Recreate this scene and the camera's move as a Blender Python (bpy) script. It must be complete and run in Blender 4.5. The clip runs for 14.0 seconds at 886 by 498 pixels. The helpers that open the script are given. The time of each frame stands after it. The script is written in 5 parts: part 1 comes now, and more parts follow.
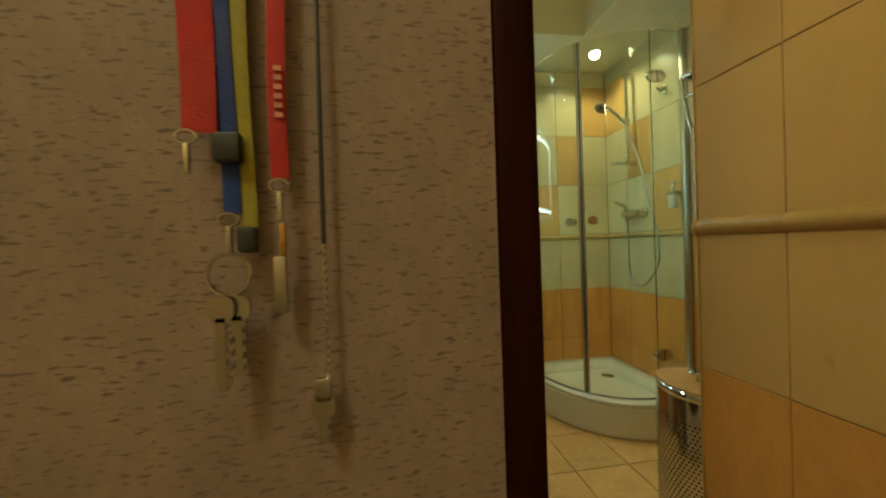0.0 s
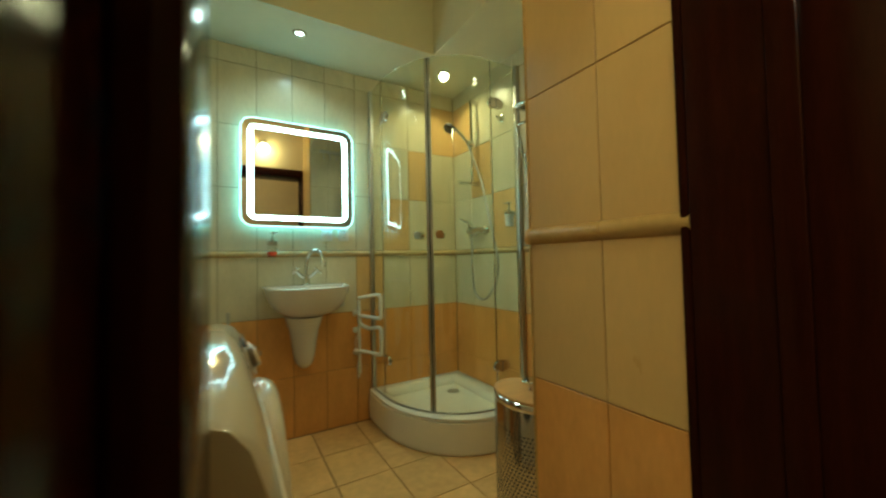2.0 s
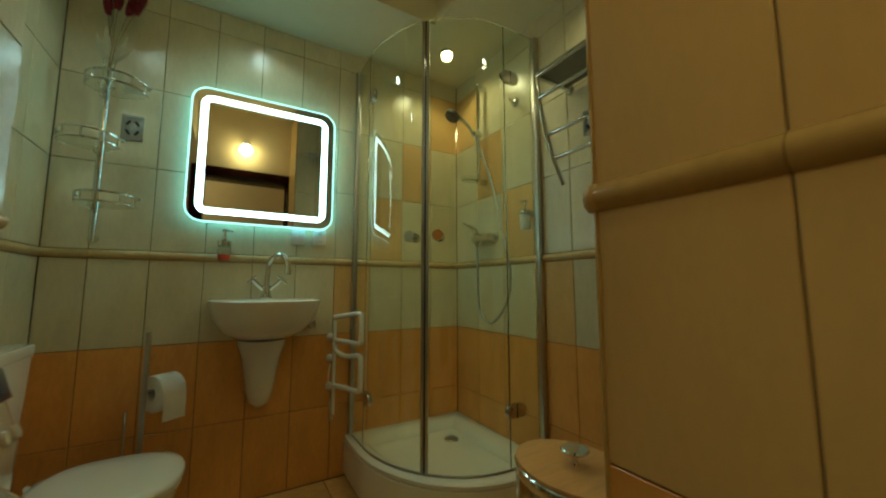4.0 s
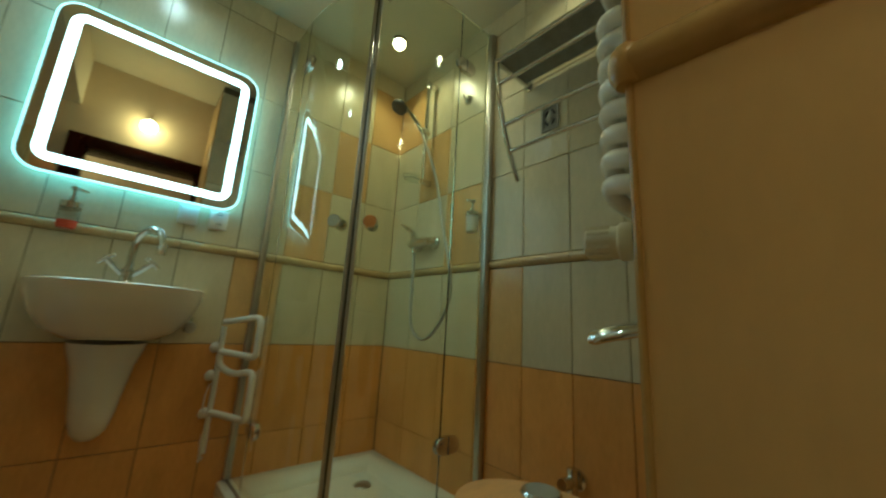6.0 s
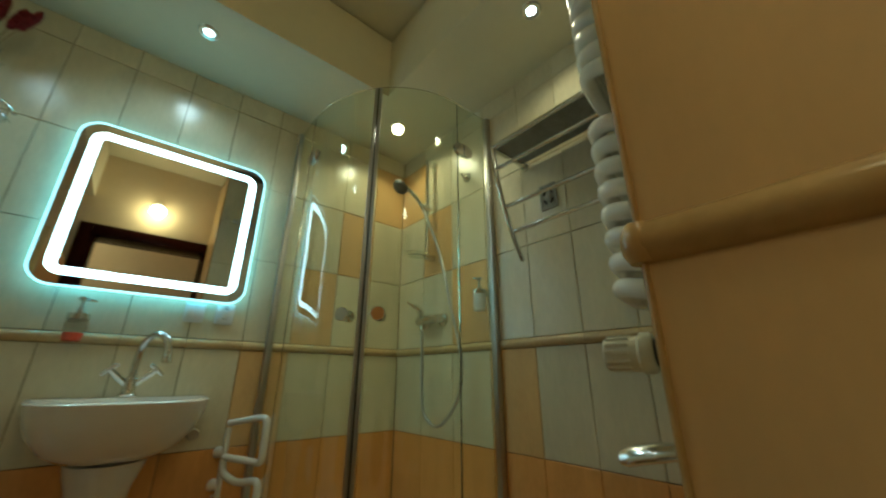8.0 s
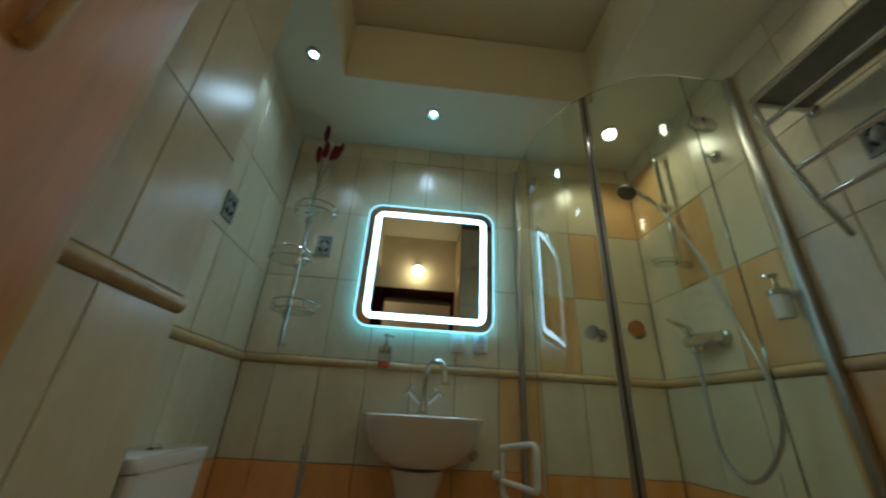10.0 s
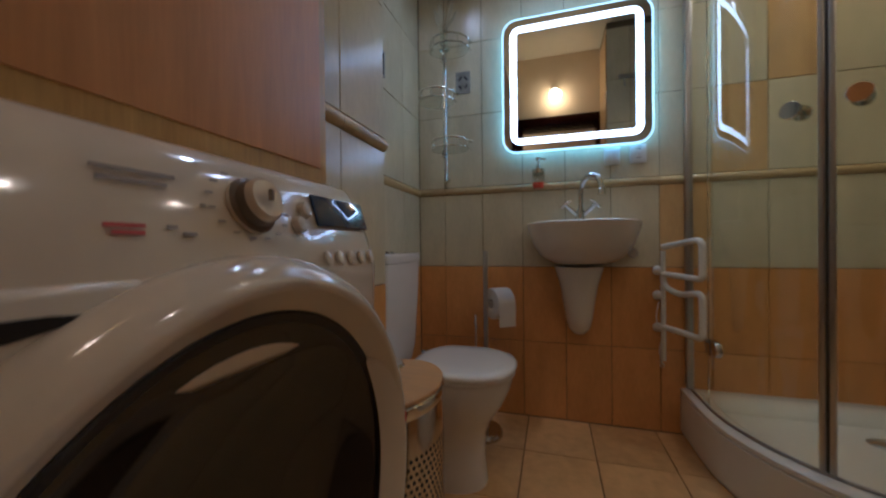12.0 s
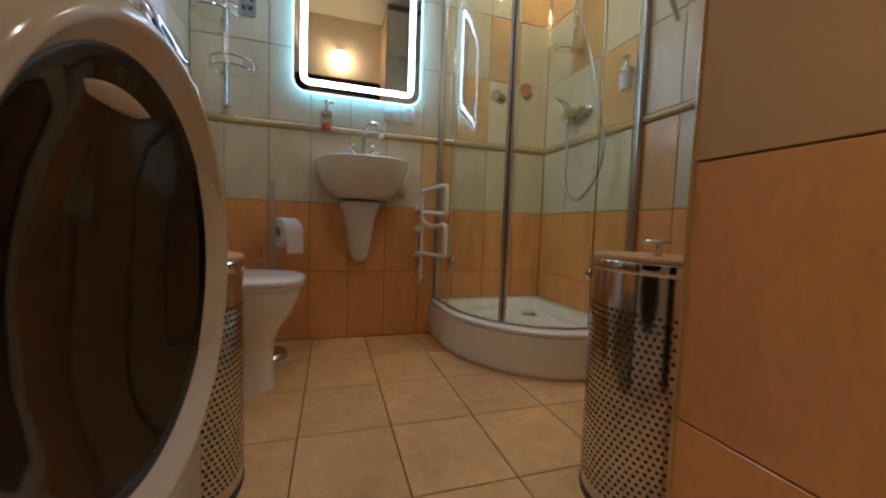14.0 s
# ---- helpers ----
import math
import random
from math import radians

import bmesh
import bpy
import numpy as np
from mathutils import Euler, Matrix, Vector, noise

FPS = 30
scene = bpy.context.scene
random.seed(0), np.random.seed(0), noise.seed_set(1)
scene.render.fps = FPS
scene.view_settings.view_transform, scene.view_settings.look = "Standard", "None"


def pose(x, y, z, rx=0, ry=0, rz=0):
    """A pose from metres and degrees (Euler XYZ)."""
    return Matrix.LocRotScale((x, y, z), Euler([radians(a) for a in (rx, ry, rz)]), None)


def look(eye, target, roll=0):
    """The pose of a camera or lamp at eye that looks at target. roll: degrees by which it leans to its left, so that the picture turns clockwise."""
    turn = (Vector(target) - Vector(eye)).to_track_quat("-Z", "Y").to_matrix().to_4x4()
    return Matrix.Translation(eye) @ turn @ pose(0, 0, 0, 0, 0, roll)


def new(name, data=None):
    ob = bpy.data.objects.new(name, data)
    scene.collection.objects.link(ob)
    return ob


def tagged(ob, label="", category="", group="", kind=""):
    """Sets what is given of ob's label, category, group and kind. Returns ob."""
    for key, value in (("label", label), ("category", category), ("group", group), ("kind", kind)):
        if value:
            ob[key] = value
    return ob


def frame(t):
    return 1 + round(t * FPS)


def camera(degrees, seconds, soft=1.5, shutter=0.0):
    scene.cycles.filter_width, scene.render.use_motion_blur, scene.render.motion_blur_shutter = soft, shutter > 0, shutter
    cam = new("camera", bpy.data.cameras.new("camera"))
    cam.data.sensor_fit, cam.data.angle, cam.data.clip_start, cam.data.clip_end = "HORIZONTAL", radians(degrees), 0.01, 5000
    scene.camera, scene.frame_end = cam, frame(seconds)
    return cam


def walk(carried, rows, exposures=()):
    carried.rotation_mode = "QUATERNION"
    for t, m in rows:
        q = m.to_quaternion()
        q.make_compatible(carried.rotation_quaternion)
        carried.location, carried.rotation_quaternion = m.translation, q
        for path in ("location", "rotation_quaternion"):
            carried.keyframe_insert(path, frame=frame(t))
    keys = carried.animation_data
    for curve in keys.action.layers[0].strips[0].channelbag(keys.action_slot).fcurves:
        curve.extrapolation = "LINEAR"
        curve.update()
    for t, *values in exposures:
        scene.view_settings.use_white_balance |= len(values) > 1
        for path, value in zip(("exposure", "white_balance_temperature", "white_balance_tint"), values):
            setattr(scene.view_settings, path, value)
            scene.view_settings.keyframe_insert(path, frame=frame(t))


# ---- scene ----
# The camera walks in from the hall and turns through the bathroom.
cam = camera(101.7, 14.0, soft=2.1, shutter=0.5)
PATH = [
    (0, (-1.506, -2.310, 0.999), (-1.209, -0.3, 0.976), -2.0),
    (0.5, (-1.478, -2.2765, 0.993), (-1.239, -0.27, 1.049), -2.4),
    (1, (-1.469, -2.245, 0.999), (-1.182, -0.286, 1.071), -2.5),
    (1.5, (-1.444, -2.218, 0.998), (-0.837, -0.33, 1.048), -1.9),
    (2, (-1.392, -2.178, 0.964), (-0.375, -0.458, 1.029), -1.2),
    (2.2, (-1.373, -2.158, 0.949), (-0.315, -0.475, 1.048), -0.7),
    (4.5, (-1.123, -1.734, 0.85), (-0.126, -0.014, 1.074), 0.3),
    (5, (-1.07, -1.674, 0.788), (-0.052, 0.03, 1.033), 1.2),
    (5.5, (-0.992, -1.623, 0.783), (0.092, 0.033, 1.067), 2.7),
    (6, (-1.03, -1.607, 0.785), (0.252, -0.129, 1.198), 3.4),
    (6.5, (-1.019, -1.608, 0.821), (0.37, -0.26, 1.324), 3.6),
    (7, (-1.018, -1.609, 0.848), (0.402, -0.317, 1.408), 2.4),
    (7.5, (-1.039, -1.611, 0.863), (0.321, -0.294, 1.51), 0.9),
    (8, (-1.064, -1.615, 0.906), (0.156, -0.178, 1.576), 0.1),
    (8.5, (-1.035, -1.550, 0.924), (-0.077, 0.047, 1.653), 1.0),
    (8.7, (-1.037, -1.546, 0.909), (-0.175, 0.066, 1.721), 0.1),
    (10.8, (-1.113, -1.567, 0.811), (-1.464, 0.248, 1.576), 6.7),
    (11, (-1.116, -1.575, 0.792), (-1.565, 0.258, 1.456), 6.5),
    (11.5, (-1.135, -1.587, 0.776), (-1.773, 0.279, 1.108), 1.6),
    (12, (-1.14, -1.653, 0.76), (-1.721, 0.26, 0.747), -0.6),
    (12.5, (-1.098, -1.725, 0.677), (-1.272, 0.267, 0.645), 1.1),
    (13, (-1.194, -1.857, 0.617), (-0.882, 0.117, 0.541), 1.3),
    (13.5, (-1.177, -1.841, 0.593), (-0.713, 0.1, 0.475), 1.7),
    (14, (-1.17, -1.848, 0.575), (-0.574, 0.057, 0.45), 2.0),
]
walk(cam, [(t, look(eye, target, roll)) for t, eye, target, roll in PATH], exposures=[
    (0, 0.45, 5600, -24), (0.5, 0.45, 4950, -25), (1, 0.5, 4850, -25), (1.5, 0.5, 4850, -25), (2, 0.55, 5400, -23), (4.5, -0.35, 5700, -25), (5, -0.25, 5350, -29), (6.5, 0.0, 5000, -14), (7.5, 0.1, 5350, -10), (8.5, -0.3, 4450, -16),
    (10.8, -0.55, 4700, 13), (12, -0.36, 4720, 27), (13, 0.07, 4580, 21), (14, 0.36, 4880, 25)])

# ---- light ----
world = bpy.data.worlds.new("world")
scene.world = world
world.use_nodes = True
world.node_tree.nodes["Background"].inputs[0].default_value = (0.05, 0.045, 0.04, 1)
world.node_tree.nodes["Background"].inputs[1].default_value = 0.05


def lamp(name, kind, m, watts, colour, size=0.05, angle=100):
    data = bpy.data.lights.new(name, kind)
    data.energy, data.color = watts, colour
    if kind == "SPOT":
        data.spot_size, data.spot_blend, data.shadow_soft_size = radians(angle), 0.6, size
    else:
        data.shadow_soft_size = size
    ob = new(name, data)
    ob.matrix_world = m
    return tagged(ob, kind="structure")


SPOT_COLOUR = (0.88, 0.95, 0.88)
SPOTS = [(-0.235, -0.275, 2.14), (-1.085, -0.265, 2.14), (-1.585, -0.51, 2.14), (-0.225, -1.11, 2.14)]
SPOT_WATTS = (8.6, 3.4, 3.3, 4.2)
for (x, y, z), w in zip(SPOTS, SPOT_WATTS):
    warm = (1.0, 0.76, 0.42) if x > -0.25 else SPOT_COLOUR
    lamp("spot_light", "SPOT", pose(x, y, z - 0.02), w, warm, 0.03, 142)
YF_LAMP = -1.88    # wall that carries the bulb
lamp("bulb_light", "POINT", pose(-1.105, YF_LAMP + 0.075, 2.105), 2.3, (1.0, 0.70, 0.36), 0.05)
# added unseen hall lamp to light the hall wall; its place is assumed
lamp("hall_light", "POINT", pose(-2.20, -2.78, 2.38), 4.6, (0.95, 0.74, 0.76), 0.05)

# ---- materials ----


def material(name, colour, rough=0.4, metal=0.0, mottle=0.0, scale=8.0, bump=0.0, bump_scale=60.0, coat=0.0, piece=0.0, stretch=(1, 1, 1), dark=None):
    """A painted, fired or metal surface: two scales of mottling, fine relief, and a shift of tone from piece to piece."""
    m = bpy.data.materials.new(name)
    m.use_nodes = True
    nt = m.node_tree
    b = nt.nodes["Principled BSDF"]
    b.inputs["Roughness"].default_value, b.inputs["Metallic"].default_value = rough, metal
    b.inputs["Coat Weight"].default_value = coat
    b.inputs["Coat Roughness"].default_value = 0.06
    co = nt.nodes.new("ShaderNodeTexCoord")
    mp = nt.nodes.new("ShaderNodeMapping")
    mp.inputs["Scale"].default_value = stretch
    info = nt.nodes.new("ShaderNodeObjectInfo")
    add = nt.nodes.new("ShaderNodeVectorMath")
    add.operation = "MULTIPLY_ADD"
    add.inputs[1].default_value = (7.0, 11.0, 5.0)
    nt.links.new(info.outputs["Random"], add.inputs[0])
    nt.links.new(co.outputs["Object"], add.inputs[2])
    nt.links.new(add.outputs[0], mp.inputs["Vector"])
    n1 = nt.nodes.new("ShaderNodeTexNoise")
    n1.inputs["Scale"].default_value, n1.inputs["Detail"].default_value = scale, 5
    n2 = nt.nodes.new("ShaderNodeTexNoise")
    n2.inputs["Scale"].default_value, n2.inputs["Detail"].default_value = scale * 6, 4
    for n in (n1, n2):
        nt.links.new(mp.outputs[0], n.inputs["Vector"])
    mix = nt.nodes.new("ShaderNodeMath")
    mix.operation = "MULTIPLY_ADD"
    mix.inputs[1].default_value = 0.4
    nt.links.new(n2.outputs[0], mix.inputs[0])
    sc = nt.nodes.new("ShaderNodeMath")
    sc.operation = "MULTIPLY"
    sc.inputs[1].default_value = 0.6
    nt.links.new(n1.outputs[0], sc.inputs[0])
    nt.links.new(sc.outputs[0], mix.inputs[2])
    ramp = nt.nodes.new("ShaderNodeValToRGB")
    low = dark or tuple(c * (1 - mottle) for c in colour)
    high = tuple(min(1, c * (1 + 0.5 * mottle)) for c in colour)
    ramp.color_ramp.elements[0].position, ramp.color_ramp.elements[1].position = 0.3, 0.7
    ramp.color_ramp.elements[0].color, ramp.color_ramp.elements[1].color = (*low, 1), (*high, 1)
    nt.links.new(mix.outputs[0], ramp.inputs[0])
    out = ramp.outputs[0]
    if piece:
        hsv = nt.nodes.new("ShaderNodeHueSaturation")
        mr = nt.nodes.new("ShaderNodeMapRange")
        mr.inputs["To Min"].default_value, mr.inputs["To Max"].default_value = 1 - piece, 1 + piece
        nt.links.new(info.outputs["Random"], mr.inputs[0])
        nt.links.new(mr.outputs[0], hsv.inputs["Value"])
        nt.links.new(out, hsv.inputs["Color"])
        out = hsv.outputs[0]
    nt.links.new(out, b.inputs["Base Color"])
    if rough > 0.03:
        rr = nt.nodes.new("ShaderNodeMapRange")
        rr.inputs["To Min"].default_value, rr.inputs["To Max"].default_value = rough * 0.75, min(1, rough * 1.3)
        nt.links.new(n1.outputs[0], rr.inputs[0])
        nt.links.new(rr.outputs[0], b.inputs["Roughness"])
    if bump:
        bn = nt.nodes.new("ShaderNodeTexNoise")
        bn.inputs["Scale"].default_value, bn.inputs["Detail"].default_value = bump_scale, 3
        nt.links.new(mp.outputs[0], bn.inputs["Vector"])
        bp = nt.nodes.new("ShaderNodeBump")
        bp.inputs["Strength"].default_value, bp.inputs["Distance"].default_value = bump, 0.002
        nt.links.new(bn.outputs[0], bp.inputs["Height"])
        nt.links.new(bp.outputs[0], b.inputs["Normal"])
    return m


def glowing(name, colour, strength):
    m = bpy.data.materials.new(name)
    m.use_nodes = True
    b = m.node_tree.nodes["Principled BSDF"]
    b.inputs["Base Color"].default_value = (0.8, 0.8, 0.8, 1)
    b.inputs["Emission Color"].default_value = (*colour, 1)
    b.inputs["Emission Strength"].default_value = strength
    return m


def glass(name, colour, rough=0.0, ior=1.45):
    m = bpy.data.materials.new(name)
    m.use_nodes = True
    b = m.node_tree.nodes["Principled BSDF"]
    b.inputs["Base Color"].default_value = (*colour, 1)
    b.inputs["Roughness"].default_value, b.inputs["IOR"].default_value = rough, ior
    b.inputs["Transmission Weight"].default_value = 1.0
    return m




def flecked(m, scale, stretch, cut, tint):
    """Adds short dark flecks over a material's colour."""
    nt = m.node_tree
    b = nt.nodes["Principled BSDF"]
    old = b.inputs["Base Color"].links[0].from_socket
    co, mp, n = nt.nodes.new("ShaderNodeTexCoord"), nt.nodes.new("ShaderNodeMapping"), nt.nodes.new("ShaderNodeTexNoise")
    mp.inputs["Scale"].default_value = stretch
    n.inputs["Scale"].default_value, n.inputs["Detail"].default_value = scale, 2
    nt.links.new(co.outputs["Object"], mp.inputs["Vector"])
    nt.links.new(mp.outputs[0], n.inputs["Vector"])
    ramp = nt.nodes.new("ShaderNodeValToRGB")
    ramp.color_ramp.elements[0].position, ramp.color_ramp.elements[1].position = cut, cut + 0.05
    mix = nt.nodes.new("ShaderNodeMix")
    mix.data_type = "RGBA"
    nt.links.new(n.outputs[0], ramp.inputs[0])
    nt.links.new(ramp.outputs[0], mix.inputs[0])
    nt.links.new(old, mix.inputs[6])
    mix.inputs[7].default_value = (*tint, 1)
    nt.links.new(mix.outputs[2], b.inputs["Base Color"])


TILE_CREAM = material("cream_tile", (0.63, 0.56, 0.375), 0.23, mottle=0.12, scale=5, bump=0.12, bump_scale=14, piece=0.05, stretch=(3, 3, 1))
TILE_ORANGE = material("orange_tile", (0.70, 0.345, 0.095), 0.19, mottle=0.16, scale=5, bump=0.12, bump_scale=14, piece=0.06, stretch=(3, 3, 1))
TILE_ACCENT = material("peach_tile", (0.64, 0.41, 0.16), 0.19, mottle=0.14, scale=5, bump=0.12, bump_scale=14, piece=0.05, stretch=(3, 3, 1))
TILE_TAN = material("tan_tile", (0.60, 0.395, 0.155), 0.30, mottle=0.07, scale=5, bump=0.15, bump_scale=14, piece=0.04, stretch=(3, 3, 1))
TRIM_PALE = material("pale_border", (0.53, 0.39, 0.18), 0.22, mottle=0.2, scale=9, piece=0.05)
TRIM_TAN = material("tan_border", (0.50, 0.32, 0.11), 0.2, mottle=0.2, scale=9, piece=0.06)
FLOOR_TILE = material("floor_tile", (0.75, 0.475, 0.195), 0.17, mottle=0.24, scale=5, bump=0.1, bump_scale=20, piece=0.06)
GROUT = material("grout", (0.13, 0.085, 0.045), 0.9, mottle=0.3, scale=40)
WALL_GROUT = material("wall_grout", (0.17, 0.13, 0.075), 0.9, mottle=0.3, scale=40)
PLASTER = material("ceiling_paint", (0.66, 0.60, 0.40), 0.75, mottle=0.05, scale=3, bump=0.08, bump_scale=90)
WALL_PAINT = material("yellow_paint", (0.66, 0.52, 0.30), 0.8, mottle=0.06, scale=3, bump=0.1, bump_scale=90)
DARK_WOOD = material("dark_wood", (0.026, 0.0058, 0.003), 0.14, mottle=0.4, scale=10, stretch=(6, 6, 0.5), bump=0.1)
DARK_WOOD.node_tree.nodes["Principled BSDF"].inputs["Specular IOR Level"].default_value = 0.07
CERAMIC = material("white_ceramic", (0.78, 0.75, 0.69), 0.09, mottle=0.03, scale=3, coat=0.4)
ACRYLIC = material("white_acrylic", (0.80, 0.77, 0.68), 0.2, mottle=0.04, scale=4)
CHROME = material("chrome", (0.72, 0.72, 0.70), 0.09, 1.0, mottle=0.06, scale=12)
STEEL = material("polished_steel", (0.62, 0.60, 0.57), 0.13, 1.0, mottle=0.1, scale=10, bump=0.05, bump_scale=25)
BRUSHED = material("brushed_steel", (0.50, 0.49, 0.46), 0.32, 1.0, mottle=0.15, scale=20, stretch=(4, 4, 0.4))
# black painted where holes, slots and grooves would be in shade
BLACK = material("hole_shade_black", (0.012, 0.011, 0.010), 0.6, mottle=0.2)
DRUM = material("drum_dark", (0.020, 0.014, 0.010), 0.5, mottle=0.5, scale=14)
# brown for shade painted on the dial's side and round the door
SHADE_BROWN = material("shade_brown", (0.16, 0.125, 0.09), 0.35, mottle=0.15, scale=12)
RUBBER = material("dark_rubber", (0.03, 0.03, 0.03), 0.5, mottle=0.2)
WHITE_ENAMEL = material("white_enamel", (0.80, 0.77, 0.68), 0.22, mottle=0.05, scale=6)
WHITE_PLASTIC = material("white_plastic", (0.74, 0.72, 0.67), 0.32, mottle=0.04, scale=6)
IVORY = material("ivory_plastic", (0.66, 0.60, 0.42), 0.4, mottle=0.08, scale=20)
APPLIANCE = material("appliance_white", (0.74, 0.665, 0.54), 0.12, mottle=0.04, scale=4, coat=0.5)
PALE_WOOD = material("birch_lid", (0.58, 0.32, 0.12), 0.35, mottle=0.2, scale=6, stretch=(1, 10, 1))
CAB_WOOD = material("beech_panel", (0.64, 0.315, 0.10), 0.42, mottle=0.16, scale=4, stretch=(8, 8, 0.7), bump=0.06)
CAB_EDGE = material("beech_edge", (0.58, 0.36, 0.10), 0.4, mottle=0.25, scale=6, stretch=(8, 8, 0.7), bump=0.06)
PAPER = material("toilet_paper", (0.80, 0.77, 0.72), 0.95, mottle=0.05, scale=30, bump=0.3, bump_scale=120)
GREY_STONE = material("grey_relief", (0.26, 0.25, 0.21), 0.45, mottle=0.3, scale=30)
MIRROR = material("mirror", (0.80, 0.82, 0.80), 0.02, 1.0)
GLASS = glass("shower_glass", (0.90, 0.935, 0.81))
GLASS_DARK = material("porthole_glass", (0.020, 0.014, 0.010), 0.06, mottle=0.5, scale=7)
CLEAR = glass("clear_glass", (0.92, 0.97, 0.95))
LED = glowing("led_band", (0.74, 0.94, 1.0), 8.5)
LED_BACK = glowing("led_back", (0.33, 0.82, 1.0), 7.0)
LED_EDGE = glowing("led_edge", (0.55, 0.90, 0.95), 2.4)
SPOT_GLOW = glowing("spot_lens", (0.93, 0.97, 1.0), 11.0)
SPOT_WARM = glowing("spot_lens_warm", (1.0, 0.93, 0.75), 11.0)
BULB = glowing("bulb_glow", (1.0, 0.78, 0.42), 30.0)
DISPLAY = material("blue_display", (0.015, 0.05, 0.15), 0.08, mottle=0.2, coat=1.0)
RED_SOAP = material("red_soap", (0.70, 0.10, 0.05), 0.15, mottle=0.1)
RED_CLOTH = material("red_ribbon", (0.45, 0.008, 0.008), 0.7, mottle=0.2, scale=30, bump=0.4, bump_scale=900)
BLUE_CLOTH = material("blue_ribbon", (0.015, 0.04, 0.26), 0.7, mottle=0.2, scale=30, bump=0.4, bump_scale=900)
YELLOW_CLOTH = material("yellow_ribbon", (0.36, 0.30, 0.03), 0.7, mottle=0.2, scale=30, bump=0.4, bump_scale=900)
PALE_PRINT = material("pale_print", (0.62, 0.25, 0.20), 0.7, mottle=0.2)
FLOWER = material("red_flower", (0.17, 0.006, 0.010), 0.8, mottle=0.4, scale=60)
STEM = material("dry_stem", (0.20, 0.14, 0.06), 0.8, mottle=0.3)
DRY_LEAF = material("dry_leaf", (0.36, 0.32, 0.20), 0.8, mottle=0.3)
INK = material("grey_print", (0.30, 0.265, 0.235), 0.5)
INK_RED = material("red_print", (0.55, 0.08, 0.06), 0.5)
GOLD = material("brass", (0.62, 0.40, 0.12), 0.25, 1.0, mottle=0.1)
CORK = material("hall_wall", (0.30, 0.210, 0.178), 0.75, mottle=0.22, scale=22, bump=0.15, bump_scale=300, stretch=(1.6, 1, 1))

flecked(CORK, 130, (1.0, 1.0, 4.2), 0.60, (0.15, 0.10, 0.08))

# ---- mesh helpers ----


def part(name, bm, mat, parent=None, label="", smooth=38):
    me = bpy.data.meshes.new(name)
    bmesh.ops.recalc_face_normals(bm, faces=bm.faces[:])
    bm.to_mesh(me)
    bm.free()
    me.materials.append(mat)
    if smooth:
        me.polygons.foreach_set("use_smooth", [True] * len(me.polygons))
        me.set_sharp_from_angle(angle=radians(smooth))
    ob = new(name, me)
    ob.parent = parent
    if label:
        tagged(ob, label)
    return ob


def thing(name, label, category, x=0, y=0, z=0, group="", kind=""):
    """An Empty at the thing's base; its parts are given in world metres and hung under it."""
    ob = new(name)
    ob.empty_display_size = 0.05
    ob.location = (x, y, z)
    return tagged(ob, label, category, group, kind)


def sub(name, bm, mat, parent, label="", smooth=38):
    """A part whose mesh is in world metres."""
    root = parent
    shift = Vector((0, 0, 0))
    while root:
        shift += root.location
        root = root.parent
    bmesh.ops.translate(bm, vec=-shift, verts=bm.verts[:])
    return part(name, bm, mat, parent, label, smooth)


def box(bm, x0, x1, y0, y1, z0, z1, bevel=0.0, seg=2):
    made = bmesh.ops.create_cube(bm, size=1)["verts"]
    for v in made:
        v.co = Vector(((x0 + x1) / 2 + v.co.x * (x1 - x0), (y0 + y1) / 2 + v.co.y * (y1 - y0), (z0 + z1) / 2 + v.co.z * (z1 - z0)))
    if bevel:
        edges = list({e for v in made for e in v.link_edges})
        bmesh.ops.bevel(bm, geom=edges, offset=bevel, segments=seg, affect="EDGES", profile=0.5)
    return bm


def boxed(*a, **k):
    return box(bmesh.new(), *a, **k)


def lathe(bm, profile, seg=32, m=None, sx=1.0, sy=1.0):
    """Turns (radius, height) pairs about z, squashed by sx and sy, at the pose m."""
    m = m or Matrix.Identity(4)
    rings = []
    for r, z in profile:
        if r < 1e-6:
            rings.append([bm.verts.new(m @ Vector((0, 0, z)))])
        else:
            rings.append([bm.verts.new(m @ Vector((r * sx * math.cos(2 * math.pi * i / seg), r * sy * math.sin(2 * math.pi * i / seg), z))) for i in range(seg)])
    for a, b in zip(rings, rings[1:]):
        for i in range(seg):
            j = (i + 1) % seg
            if len(a) == 1 and len(b) > 1:
                bm.faces.new((a[0], b[i], b[j]))
            elif len(b) == 1 and len(a) > 1:
                bm.faces.new((a[i], a[j], b[0]))
            elif len(a) > 1:
                bm.faces.new((a[i], a[j], b[j], b[i]))
    return bm


